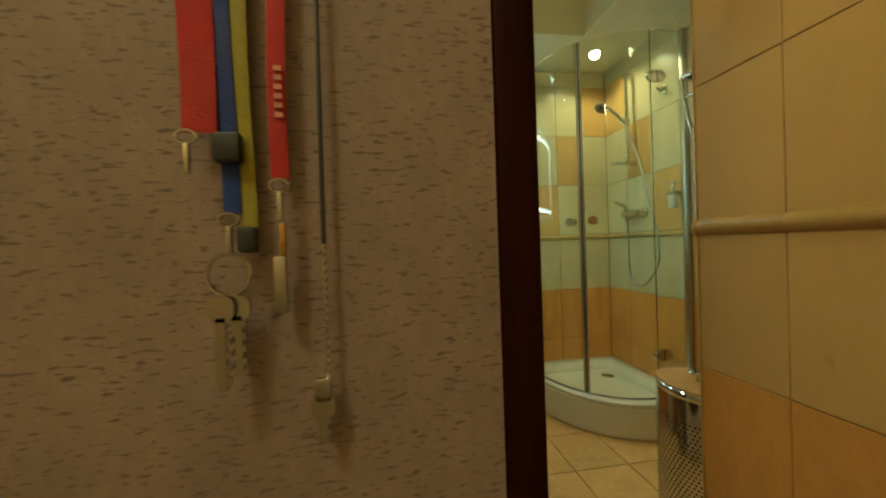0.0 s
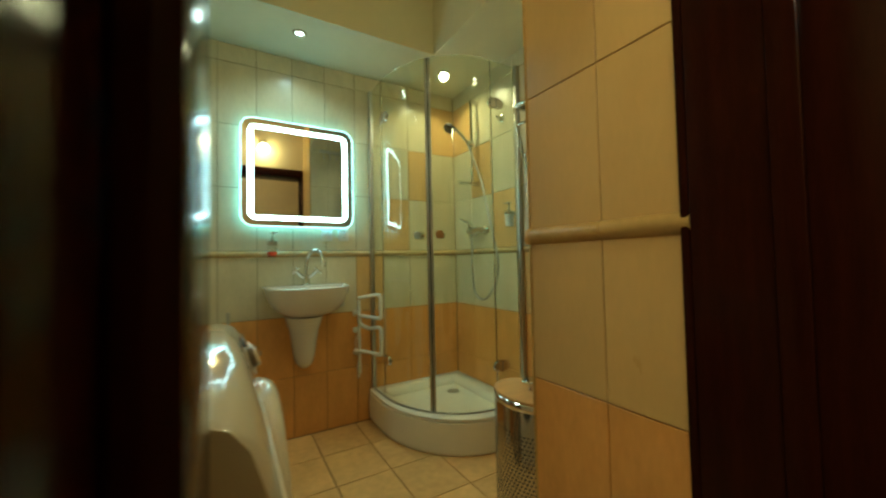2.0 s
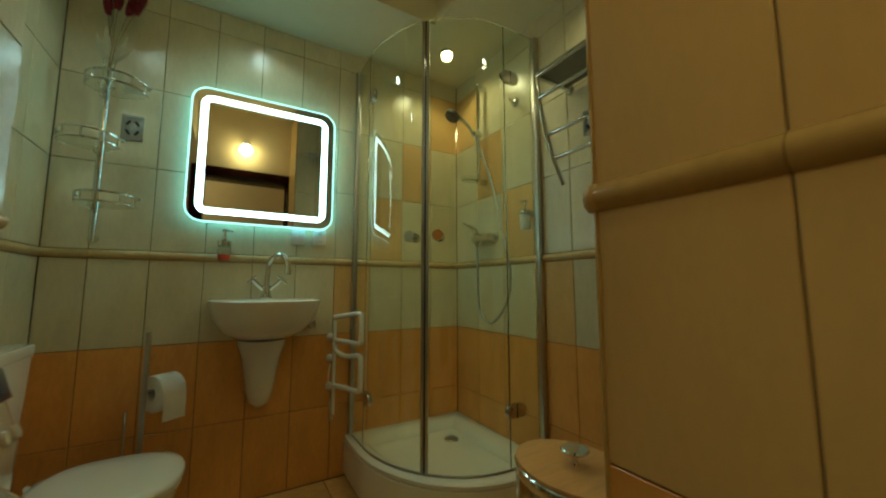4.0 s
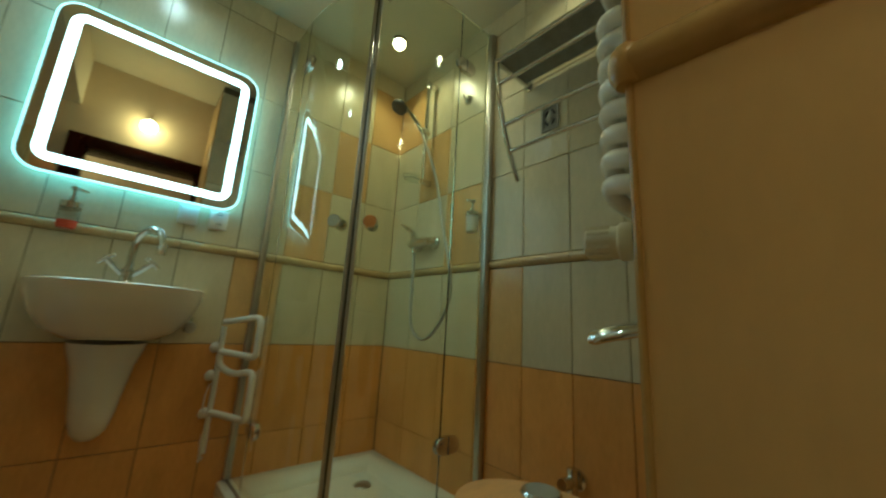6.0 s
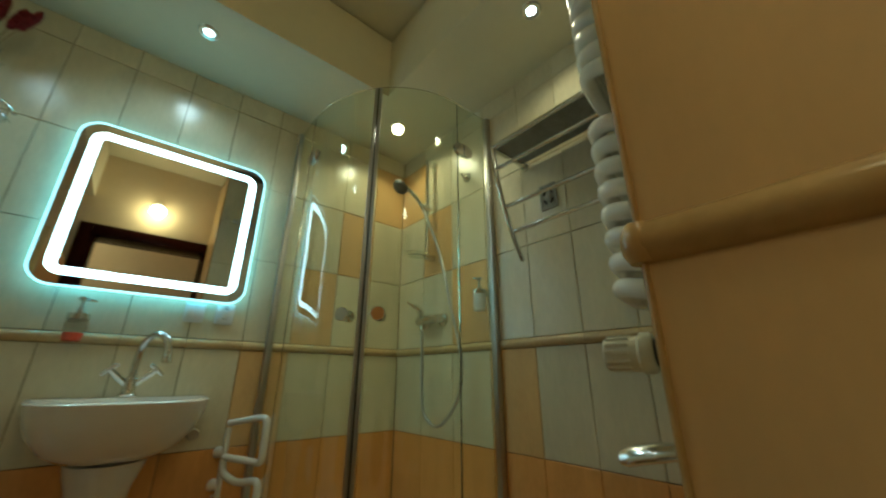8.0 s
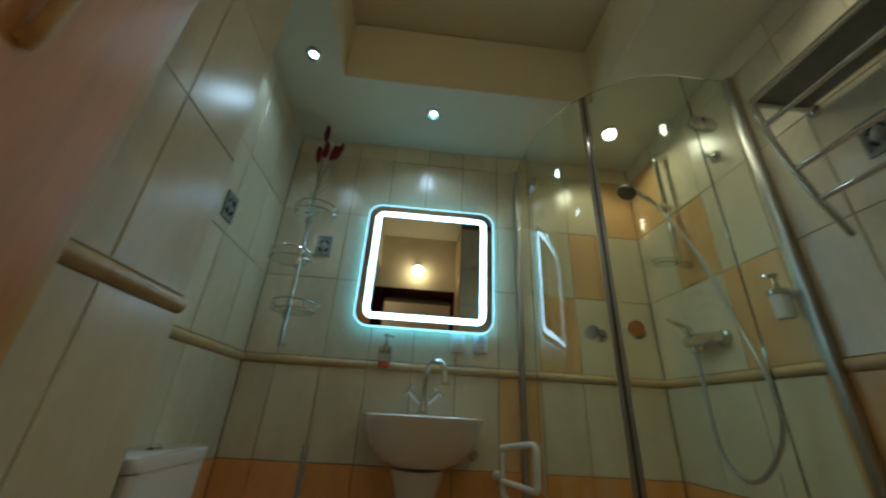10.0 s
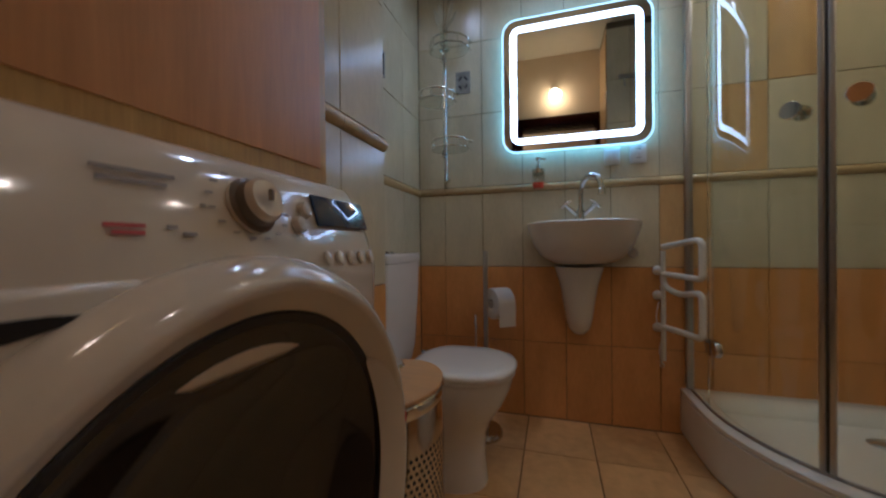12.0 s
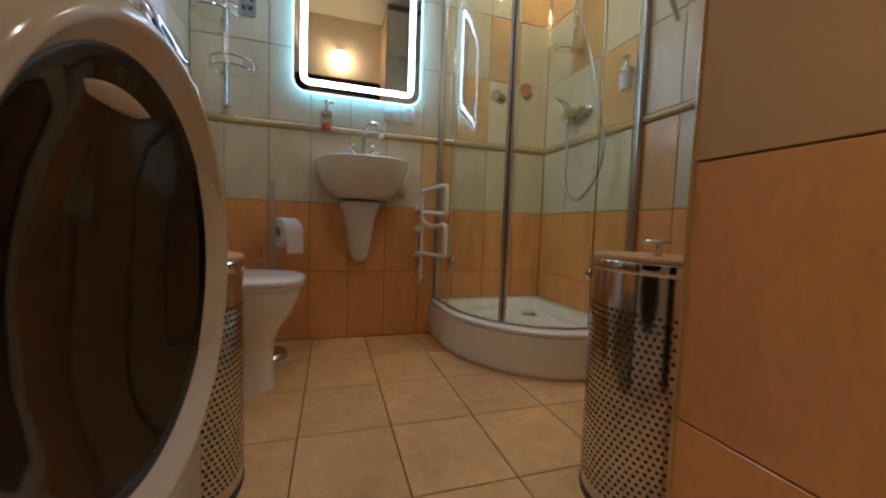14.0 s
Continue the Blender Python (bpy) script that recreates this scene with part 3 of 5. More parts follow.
def build_tray():
    root = thing("shower_tray", "white acrylic quarter-round shower tray with a raised skirt", "shower tray", -0.35, -0.35, 0)
    bm = bmesh.new()
    def loop(inset, z):
        pts = quadrant(inset)
        if inset:
            pts[0] = (pts[0][0], -inset)
            pts[-1] = (-inset, pts[-1][1])
        c = (-max(inset, 0.002), -max(inset, 0.002))
        return [bm.verts.new((x, y, z)) for x, y in pts + [c]]
    def sheet(name, levels, floor, label):
        rows = [loop(*lv) for lv in levels]
        for a, b in zip(rows, rows[1:]):
            for i in range(len(a)):
                j = (i + 1) % len(a)
                bm.faces.new((a[i], a[j], b[j], b[i]))
        if floor:
            bm.faces.new(rows[-1])
        return sub(name, bm, ACRYLIC, root, label, smooth=45)
    sheet("skirt", ((0.010, 0.0), (0.010, 0.012), (0.0, 0.016), (0.0, 0.163), (0.006, 0.166), (0.016, 0.166)), False, "curved front skirt")
    bm = bmesh.new()
    sheet("basin", ((0.008, 0.1675), (0.001, 0.170), (0.001, 0.182), (0.010, 0.190), (0.062, 0.190), (0.075, 0.183), (0.095, 0.140), (0.14, 0.124)), True, "shallow basin with a flat rim")
    d = thing("shower_drain", "chrome round drain cover in the shower tray", "drain", -0.150, -0.178, 0.124)
    sub("cover", lathe(bmesh.new(), [(0, 0.008), (0.030, 0.007), (0.038, 0.003), (0.040, 0.0005), (0, 0.0005)], 28, Matrix.Translation((-0.150, -0.178, 0.1245))), BRUSHED, d)


def build_enclosure():
    """Two bent glass doors that meet in the middle, between two flat side panes."""
    root = thing("shower_enclosure", "quarter-round clear glass shower cabin with chrome fittings", "shower cabin", -0.45, -0.45, 0.190)
    z0, z1 = 0.198, 2.03
    ex, ey = QC + RX, QC + RY

    def bend(a):
        return (-QC - RX * math.cos(a), -QC - RY * math.sin(a))

    def pane(name, pts):
        bm = bmesh.new()
        rows = []
        for i, (x, y) in enumerate(pts):
            a, b = pts[max(i - 1, 0)], pts[min(i + 1, len(pts) - 1)]
            t = Vector((b[0] - a[0], b[1] - a[1], 0)).normalized()
            nrm = Vector((t.y, -t.x, 0)) * 0.003
            rows.append([bm.verts.new(Vector((x, y, z)) + s * nrm) for s, z in ((1, z0), (1, z1), (-1, z1), (-1, z0))])
        for a, b in zip(rows, rows[1:]):
            for k in range(4):
                m = (k + 1) % 4
                bm.faces.new((a[k], a[m], b[m], b[k]))
        bm.faces.new(rows[0])
        bm.faces.new(rows[-1][::-1])
        ob = sub(name, bm, GLASS, root, smooth=30)
        ob.visible_shadow = False
        return ob
    arc = [bend(math.pi / 2 * k / 24) for k in range(25)]
    pane("side_pane", [(-ex, -0.012), (-ex, -QC + 0.004)])
    left = pane("door", arc[:12] + [bend(math.pi / 4 - 0.012)])
    right = pane("door", [bend(math.pi / 4 + 0.012)] + arc[13:])
    pane("side_pane", [(-QC + 0.004, -ey), (-0.012, -ey)])
    for x0, x1, y0, y1 in ((-ex - 0.014, -ex + 0.014, -0.028, -0.002), (-0.028, -0.002, -ey - 0.014, -ey + 0.014)):
        sub("wall_profile", boxed(x0, x1, y0, y1, z0 - 0.006, z1 + 0.01, bevel=0.003), BRUSHED, root)
    c = math.pi / 4
    mid = bend(c)
    turn = Matrix.Translation((mid[0], mid[1], 0)) @ pose(0, 0, 0, 0, 0, 135)
    for name, u0, u1, w, mat, note in (("seal", -0.0155, -0.0040, 0.0045, BRUSHED, "grey door edge profile"), ("seal", 0.0040, 0.0155, 0.0045, BRUSHED, "grey door edge profile"), ("seal_strip", -0.0028, 0.0028, 0.0040, RUBBER, "dark magnetic strip")):
        bm = boxed(u0, u1, -w, w, z0, z1, bevel=0.001)
        bmesh.ops.transform(bm, matrix=turn, verts=bm.verts[:])
        sub(name, bm, mat, root, note)
    rail = [(-ex, -0.028)] + arc + [(-0.028, -ey)]
    sub("sill", tube(bmesh.new(), [(x, y, z0 - 0.003) for x, y in rail], 0.0055, 8), BRUSHED, root)
    for x, y, yaw in ((-ex, -0.235, 0), (-0.168, -ey, 90)):
        for z in (0.410, 1.80):
            bm = prism(bmesh.new(), rounded(-0.050, 0.050, -0.026, 0.026, 0.0255, 6), -0.011, 0.011, bevel=0.004)
            m = Matrix.Translation((x, y, z)) @ pose(0, 0, 0, 0, 0, yaw + 90) @ pose(0, 0, 0, 90)
            bmesh.ops.transform(bm, matrix=m, verts=bm.verts[:])
            h = sub("hinge", bm, STEEL, root, "polished oval glass hinge")
            bm = bmesh.new()
            for side in (-1, 1):
                box(bm, -0.0015, 0.0015, -0.027, 0.027, 0.0112 * side - 0.001, 0.0112 * side + 0.001)
            bmesh.ops.transform(bm, matrix=m, verts=bm.verts[:])
            sub("hinge_split", bm, RUBBER, h)
    for s, door in ((-1, left), (1, right)):
        a = c + s * 0.125
        p = Vector((*bend(a), 1.097))
        out = Vector((-math.cos(a), -math.sin(a), 0))
        m = Matrix.Translation(p) @ out.to_track_quat("Z", "Y").to_matrix().to_4x4()
        prof = [(0, -0.030), (0.020, -0.030), (0.020, -0.020), (0.008, -0.016), (0.008, 0.016), (0.021, 0.020), (0.023, 0.032), (0.021, 0.035), (0, 0.035)]
        sub("knob", lathe(bmesh.new(), prof, 24, m), CHROME, door, "chrome door knob")


build_tray()
build_enclosure()


def build_shower_set():
    y, x = -0.292, -0.045
    root = thing("shower_set", "chrome hand shower on a riser bar with a hanging hose", "shower", 0, y, 1.42)
    sub("riser_bar", tube(bmesh.new(), [(x, y, 1.44), (x, y, 2.0)], 0.0105, 14), CHROME, root)
    for z in (1.455, 1.985):
        sub("wall_bracket", tube(bmesh.new(), [(-0.001, y, z), (x, y, z), (x - 0.012, y, z)], [0.018, 0.014, 0.013], 14), CHROME, root)
    sub("soap_dish", lathe(bmesh.new(), [(0, 0.0), (0.04, 0.0), (0.052, 0.016), (0.048, 0.016), (0.038, 0.005), (0, 0.005)], 24, Matrix.Translation((x - 0.045, y + 0.02, 1.455)), sy=0.8), CLEAR, root, "clear soap dish")
    sub("slider", tube(bmesh.new(), [(x - 0.03, y, 1.72), (x + 0.015, y, 1.715)], [0.016, 0.018], 14), CHROME, root)
    hand = sub("handset", tube(bmesh.new(), curve([(x - 0.030, y - 0.004, 1.70), (x - 0.055, y + 0.004, 1.745), (x - 0.10, y + 0.018, 1.79), (x - 0.125, y + 0.03, 1.808)], 4), [0.009] * 5 + [0.011] * 4 + [0.013] * 4, 12), CHROME, root)
    m = Matrix.Translation((x - 0.145, y + 0.035, 1.805)) @ pose(0, 0, 0, 0, 32, 0)
    sub("spray_head", lathe(bmesh.new(), [(0, -0.016), (0.034, -0.016), (0.040, -0.010), (0.040, 0.004), (0.024, 0.018), (0, 0.020)], 24, m), RUBBER, hand, "black spray head")
    hose = curve([(x - 0.03, y - 0.004, 1.70), (x - 0.022, y - 0.12, 1.45), (x - 0.018, y - 0.19, 1.20), (x - 0.016, y - 0.248, 0.985), (x - 0.016, y - 0.242, 0.86), (x - 0.016, y - 0.175, 0.763),
                  (x - 0.016, y - 0.10, 0.722), (x - 0.016, y - 0.028, 0.755), (x - 0.014, y - 0.001, 0.835), (x - 0.010, y + 0.008, 0.99), (x - 0.008, y + 0.015, 1.11)], 10)
    sub("hose", tube(bmesh.new(), hose, 0.0068, 10), BRUSHED, root, "ribbed metal hose")
    mix = thing("shower_mixer", "chrome single-lever shower mixer on the wall", "tap", 0, y - 0.03, 1.13)
    for dy in (-0.075, 0.045):
        sub("flange", lathe(bmesh.new(), [(0, 0), (0.031, 0), (0.028, 0.010), (0.015, 0.014), (0.013, 0.04), (0, 0.04)], 22, Matrix.Translation((-0.001, y + dy, 1.15)) @ pose(0, 0, 0, 0, -90, 0)), CHROME, mix)
    sub("body", tube(bmesh.new(), [(x, y - 0.085, 1.15), (x - 0.004, y - 0.03, 1.15), (x - 0.004, y + 0.03, 1.15), (x, y + 0.055, 1.15)], [0.018, 0.023, 0.023, 0.018], 16), CHROME, mix)
    lever = sub("lever", tube(bmesh.new(), curve([(x - 0.012, y + 0.012, 1.165), (x - 0.028, y + 0.012, 1.198), (x - 0.065, y + 0.018, 1.215), (x - 0.09, y + 0.02, 1.226)], 4), [0.021] * 4 + [0.014] * 4 + [0.008] * 5, 12, flat=0.8), CHROME, mix)
    sub("hose_outlet", tube(bmesh.new(), [(x - 0.008, y + 0.015, 1.13), (x - 0.008, y + 0.015, 1.105)], 0.011, 12), CHROME, mix)


build_shower_set()

# ---- towel shelf, radiator and bin beside the short wall ----


def build_towel_shelf():
    root = thing("towel_shelf", "chrome wall towel rack with rails and a dark mesh top shelf", "towel rack", 0, -1.1, 1.3)
    ya, yb = -0.872, -1.39
    for y in (ya, yb):
        pts = curve([(-0.195, y, 1.70), (-0.185, y, 1.62), (-0.165, y, 1.53), (-0.118, y, 1.40), (-0.062, y, 1.295)], 6)
        sub("side_bar", tube(bmesh.new(), pts, 0.0085, 12), CHROME, root)
        sub("top_bar", tube(bmesh.new(), [(-0.195, y, 1.70), (-0.002, y, 1.70)], 0.0085, 12), CHROME, root)
        sub("wall_fixing", lathe(bmesh.new(), [(0, 0), (0.02, 0), (0.018, 0.006), (0, 0.007)], 18, Matrix.Translation((-0.001, y, 1.70)) @ pose(0, 0, 0, 0, -90, 0)), CHROME, root)
    for x, z in ((-0.195, 1.70), (-0.184, 1.615), (-0.146, 1.475), (-0.112, 1.39)):
        sub("rail", tube(bmesh.new(), [(x, ya, z), (x, yb, z)], 0.0075, 12), CHROME, root)
    sub("shelf_frame", tube(bmesh.new(), [(-0.188, ya + 0.005, 1.712), (-0.02, ya + 0.005, 1.712), (-0.02, yb, 1.712), (-0.188, yb, 1.712)], 0.007, 10, closed=True), CHROME, root)
    sub("shelf_mesh", boxed(-0.183, -0.024, yb, ya, 1.705, 1.711), GREY_STONE, root, "dark perforated shelf panel")


def build_radiator():
    root = thing("towel_radiator", "white ladder towel radiator with bowed tubes and an ivory thermostat", "radiator", -0.23, YP + 0.1, 0.95)
    xa, xb, yu = -0.360, -0.045, YP + 0.105
    for x in (xa, xb):
        sub("upright", boxed(x - 0.016, x + 0.016, yu - 0.016, yu + 0.016, 1.03, 2.02, bevel=0.007), WHITE_ENAMEL, root)
        for z in (1.12, 1.90):
            sub("wall_holder", tube(bmesh.new(), [(x, YP + 0.001, z), (x, yu - 0.014, z)], 0.013, 10), WHITE_ENAMEL, root)
    for k in range(18):
        if k in (8, 9, 16):
            continue
        z = 1.065 + 0.053 * k
        pts = curve([(xa + 0.006, yu + 0.006, z - 0.012), (xa - 0.006, yu + 0.040, z - 0.004), (xa + 0.022, yu + 0.080, z + 0.006), ((xa + xb) / 2, yu + 0.105, z + 0.006), (xb - 0.022, yu + 0.080, z + 0.006), (xb + 0.006, yu + 0.040, z - 0.004), (xb - 0.006, yu + 0.006, z - 0.012)], 5)
        sub("tube", tube(bmesh.new(), pts, 0.0195, 12), WHITE_ENAMEL, root)
    v = sub("valve", tube(bmesh.new(), [(xa, yu, 1.035), (xa - 0.02, yu, 0.99), (xa - 0.03, yu, 0.93)], [0.012, 0.017, 0.014], 12), CHROME, root)
    sub("valve_tail", tube(bmesh.new(), [(xa - 0.03, YP + 0.001, 0.945), (xa - 0.03, yu + 0.01, 0.945)], 0.013, 12), CHROME, v)
    m = Matrix.Translation((xa - 0.03, yu + 0.016, 0.945)) @ pose(0, 0, 0, -90, 0, 12)
    sub("neck_ring", lathe(bmesh.new(), [(0, -0.006), (0.024, -0.006), (0.026, 0.002), (0.022, 0.006), (0, 0.006)], 22, m), RUBBER, v)
    sub("thermostat", lathe(bmesh.new(), [(0, 0.006), (0.030, 0.006), (0.034, 0.012), (0.034, 0.026), (0.029, 0.030), (0.029, 0.076), (0.025, 0.084), (0.016, 0.087), (0, 0.087)], 28, m), IVORY, v, "ivory ribbed thermostat head")
    bm = bmesh.new()
    for k in range(14):
        a = 2 * math.pi * k / 14
        box(bm, 0.0285 * math.cos(a) - 0.0026, 0.0285 * math.cos(a) + 0.0026, 0.0285 * math.sin(a) - 0.0026, 0.0285 * math.sin(a) + 0.0026, 0.042, 0.079)
    bmesh.ops.transform(bm, matrix=m, verts=bm.verts[:])
    sub("grip_ribs", bm, IVORY, v)


def build_hook(x, y, z):
    root = thing("wall_hook", "chrome paddle hook on the short tiled wall", "hook", x, y, z)
    sub("rosette", lathe(bmesh.new(), [(0, 0), (0.024, 0), (0.022, 0.010), (0, 0.012)], 18, Matrix.Translation((x, y, z)) @ pose(0, 0, 0, -90, 0, 0)), CHROME, root)
    sub("paddle", tube(bmesh.new(), curve([(x, y + 0.008, z), (x - 0.004, y + 0.07, z + 0.002), (x - 0.008, y + 0.15, z - 0.006), (x - 0.010, y + 0.215, z - 0.022)], 4), [0.012] * 4 + [0.015] * 4 + [0.018] * 4 + [0.013], 14, flat=0.55), CHROME, root)



def build_wall_valve(y, z):
    root = thing("wall_valve", "chrome angle valve low on the tiled wall", "valve", 0, y, z)
    sub("flange", lathe(bmesh.new(), [(0, 0), (0.028, 0), (0.026, 0.006), (0.012, 0.009), (0.011, 0.03), (0, 0.03)], 20, Matrix.Translation((-0.001, y, z)) @ pose(0, 0, 0, 0, -90, 0)), CHROME, root)
    sub("body", tube(bmesh.new(), [(-0.03, y, z - 0.03), (-0.03, y, z + 0.035)], 0.014, 14), CHROME, root)
    sub("handle", tube(bmesh.new(), [(-0.04, y, z), (-0.065, y, z + 0.004), (-0.085, y, z + 0.006)], [0.012, 0.017, 0.014], 14), CHROME, root)


build_wall_valve(-1.045, 0.39)


def build_robe_hook(y, z):
    root = thing("robe_hook", "small round chrome hook high on the shower wall", "hook", 0, y, z)
    sub("rosette", lathe(bmesh.new(), [(0, 0), (0.024, 0), (0.022, 0.008), (0.010, 0.012), (0, 0.013)], 20, Matrix.Translation((-0.001, y, z)) @ pose(0, 0, 0, 0, -90, 0)), CHROME, root)
    sub("peg", tube(bmesh.new(), curve([(-0.012, y, z), (-0.030, y, z - 0.004), (-0.040, y, z + 0.012)], 4), 0.006, 10), CHROME, root)


build_robe_hook(-0.54, 1.80)
build_towel_shelf()
build_radiator()
build_hook(-0.372, YP + 0.001, 0.80)


def build_hook_rail():
    x0, x1, y, z = -0.64, -0.40, YP + 0.001, 2.055
    root = thing("hook_rail", "grey metal rail with small hooks on the tiled short wall", "hook rail", (x0 + x1) / 2, y, z)
    sub("rail", boxed(x0, x1, y, y + 0.012, z - 0.016, z + 0.016, bevel=0.003), BRUSHED, root)
    for k in range(4):
        x = x0 + 0.035 + k * 0.06
        sub("hook", tube(bmesh.new(), curve([(x, y + 0.013, z), (x, y + 0.020, z - 0.05), (x, y + 0.030, z - 0.085), (x, y + 0.048, z - 0.080), (x, y + 0.052, z - 0.06)], 4), 0.004, 8), BRUSHED, root)


build_hook_rail()


def build_bin(label, x, y, rx, ry, top, group):
    """A perforated steel laundry bin with a wooden lid and a chrome lid knob."""
    root = thing("laundry_bin", label, "laundry bin", x, y, 0, group)
    m = Matrix.Translation((x, y, 0))
    h = top - 0.014
    sub("drum", lathe(bmesh.new(), [(0, 0.012), (0.985, 0.012), (1.0, 0.020), (1.0, h - 0.004), (0.99, h), (0.965, h), (0.965, h - 0.03), (0, h - 0.03)], 56, m, rx, ry), STEEL, root, smooth=30)
    sub("rim", lathe(bmesh.new(), [(1.0, h - 0.022), (1.018, h - 0.019), (1.022, h - 0.010), (1.018, h - 0.002), (0.99, h + 0.001)], 56, m, rx, ry), CHROME, root)
    sub("foot_ring", lathe(bmesh.new(), [(0, 0.0), (1.01, 0.0), (1.015, 0.010), (1.0, 0.019), (0, 0.019)], 48, m, rx, ry), RUBBER, root, "black rubber base ring")
    sub("lid", lathe(bmesh.new(), [(0, h + 0.001), (0.985, h + 0.001), (1.0, h + 0.003), (1.0, h + 0.007), (0.99, h + 0.0090), (0, h + 0.0090)], 56, m, rx, ry), PALE_WOOD, root, "pale birch lid")
    k = sub("lid_knob", lathe(bmesh.new(), [(0, 0.0), (0.008, 0.0), (0.006, 0.006), (0.006, 0.026), (0, 0.026)], 14, Matrix.Translation((x, y, h + 0.0091))), CHROME, root)
    sub("knob_plate", lathe(bmesh.new(), [(0, 0.0262), (0.026, 0.0262), (0.029, 0.030), (0.026, 0.034), (0, 0.035)], 22, Matrix.Translation((x, y, h + 0.0091))), CHROME, k)
    # flat black dots on the drum paint the dark inside each hole
    bm = bmesh.new()
    row = 0
    z = 0.05
    while z < h - 0.085:
        for i in range(64):
            a = 2 * math.pi * (i + 0.5 * (row % 2)) / 64
            c, s = math.cos(a), math.sin(a)
            p = Vector((x + (rx + 0.0006) * c, y + (ry + 0.0006) * s, z))
            nrm = Vector((c / rx, s / ry, 0)).normalized()
            u = Vector((-nrm.y, nrm.x, 0))
            bm.faces.new([bm.verts.new(p + 0.0034 * (math.cos(b) * u + math.sin(b) * Vector((0, 0, 1)))) for b in (math.pi / 3 * q for q in range(6))])
        row += 1
        z += 0.0125
    holes = sub("perforation", bm, BLACK, root, smooth=0)
    tagged(holes, kind="stuff")


build_bin("perforated steel laundry bin with birch lid beside the shower", -0.535, -1.280, 0.106, 0.138, 0.535, "laundry bins")
build_bin("perforated steel laundry bin with birch lid beside the toilet", -1.446, -1.010, 0.100, 0.135, 0.505, "laundry bins")

# ---- toilet corner ----


def build_toilet():
    cy, top = -0.50, 0.385
    root = thing("toilet", "white ceramic close-coupled toilet, lid closed", "toilet", -1.55, cy, 0)

    def egg(x0, x1, w, n=36):
        """An oval with a straight back at x0 and a round nose at x1."""
        pts = []
        for k in range(n):
            a = 2 * math.pi * k / n
            c = math.cos(a)
            ex = 0.078 + (x0 + x1) / 2 + (x1 - x0) / 2 * math.copysign(abs(c) ** (0.8 if c > 0 else 0.55), c)
            pts.append((ex, cy + w * math.copysign(abs(math.sin(a)) ** 0.85, math.sin(a))))
        return pts
    bm = bmesh.new()
    rows = [[bm.verts.new((x, y, z)) for x, y in egg(x0, x1, w)] for x0, x1, w, z in (
        (-1.70, -1.425, 0.094, 0.0), (-1.70, -1.428, 0.090, 0.03), (-1.70, -1.434, 0.086, 0.10), (-1.70, -1.428, 0.092, 0.165), (-1.70, -1.404, 0.118, 0.215), (-1.70, -1.370, 0.145, 0.265), (-1.70, -1.348, 0.158, 0.315), (-1.70, -1.341, 0.162, 0.345), (-1.70, -1.340, 0.162, 0.357))]
    for a, b in zip(rows, rows[1:]):
        for i in range(36):
            j = (i + 1) % 36
            bm.faces.new((a[i], a[j], b[j], b[i]))
    bm.faces.new(rows[0][::-1])
    bm.faces.new(rows[-1])
    sub("bowl", bm, CERAMIC, root, smooth=60)
    sub("seat", prism(bmesh.new(), egg(-1.665, -1.334, 0.166), 0.3575, 0.370, bevel=0.004), WHITE_PLASTIC, root)
    bm = bmesh.new()
    rows = [[bm.verts.new((x, y, z)) for x, y in egg(x0, x1, w)] for x0, x1, w, z in ((-1.665, -1.330, 0.168, 0.3715), (-1.665, -1.329, 0.169, 0.380), (-1.66, -1.335, 0.165, 0.387), (-1.64, -1.365, 0.145, 0.393), (-1.60, -1.43, 0.09, 0.396))]
    for a, b in zip(rows, rows[1:]):
        for i in range(36):
            j = (i + 1) % 36
            bm.faces.new((a[i], a[j], b[j], b[i]))
    bm.faces.new(rows[0][::-1])
    bm.faces.new(rows[-1])
    sub("lid", bm, CERAMIC, root, smooth=60)
    for dy in (-0.07, 0.07):
        sub("hinge", tube(bmesh.new(), [(-1.584, cy + dy - 0.014, 0.384), (-1.584, cy + dy + 0.014, 0.384)], 0.009, 12), CHROME, root)
    bm = bmesh.new()
    rows = []
    for w, d, z in ((0.135, 0.105, 0.345), (0.145, 0.115, 0.40), (0.155, 0.125, 0.60), (0.158, 0.128, 0.705)):
        rows.append([bm.verts.new((x, y, z)) for x, y in rounded(XL + 0.004, XL + 0.002 + d, cy - w, cy + w, 0.03, 4)])
    for a, b in zip(rows, rows[1:]):
        for i in range(len(a)):
            j = (i + 1) % len(a)
            bm.faces.new((a[i], a[j], b[j], b[i]))
    bm.faces.new(rows[0][::-1])
    bm.faces.new(rows[-1])
    tank = sub("cistern", bm, CERAMIC, root, smooth=40)
    lid = sub("cistern_lid", prism(bmesh.new(), rounded(XL + 0.002, XL + 0.132, cy - 0.165, cy + 0.165, 0.032, 5), 0.706, 0.738, bevel=0.008), CERAMIC, root)
    sub("flush_button", lathe(bmesh.new(), [(0, 0), (0.022, 0), (0.021, 0.006), (0, 0.008)], 20, Matrix.Translation((XL + 0.066, cy, 0.738))), CHROME, lid)


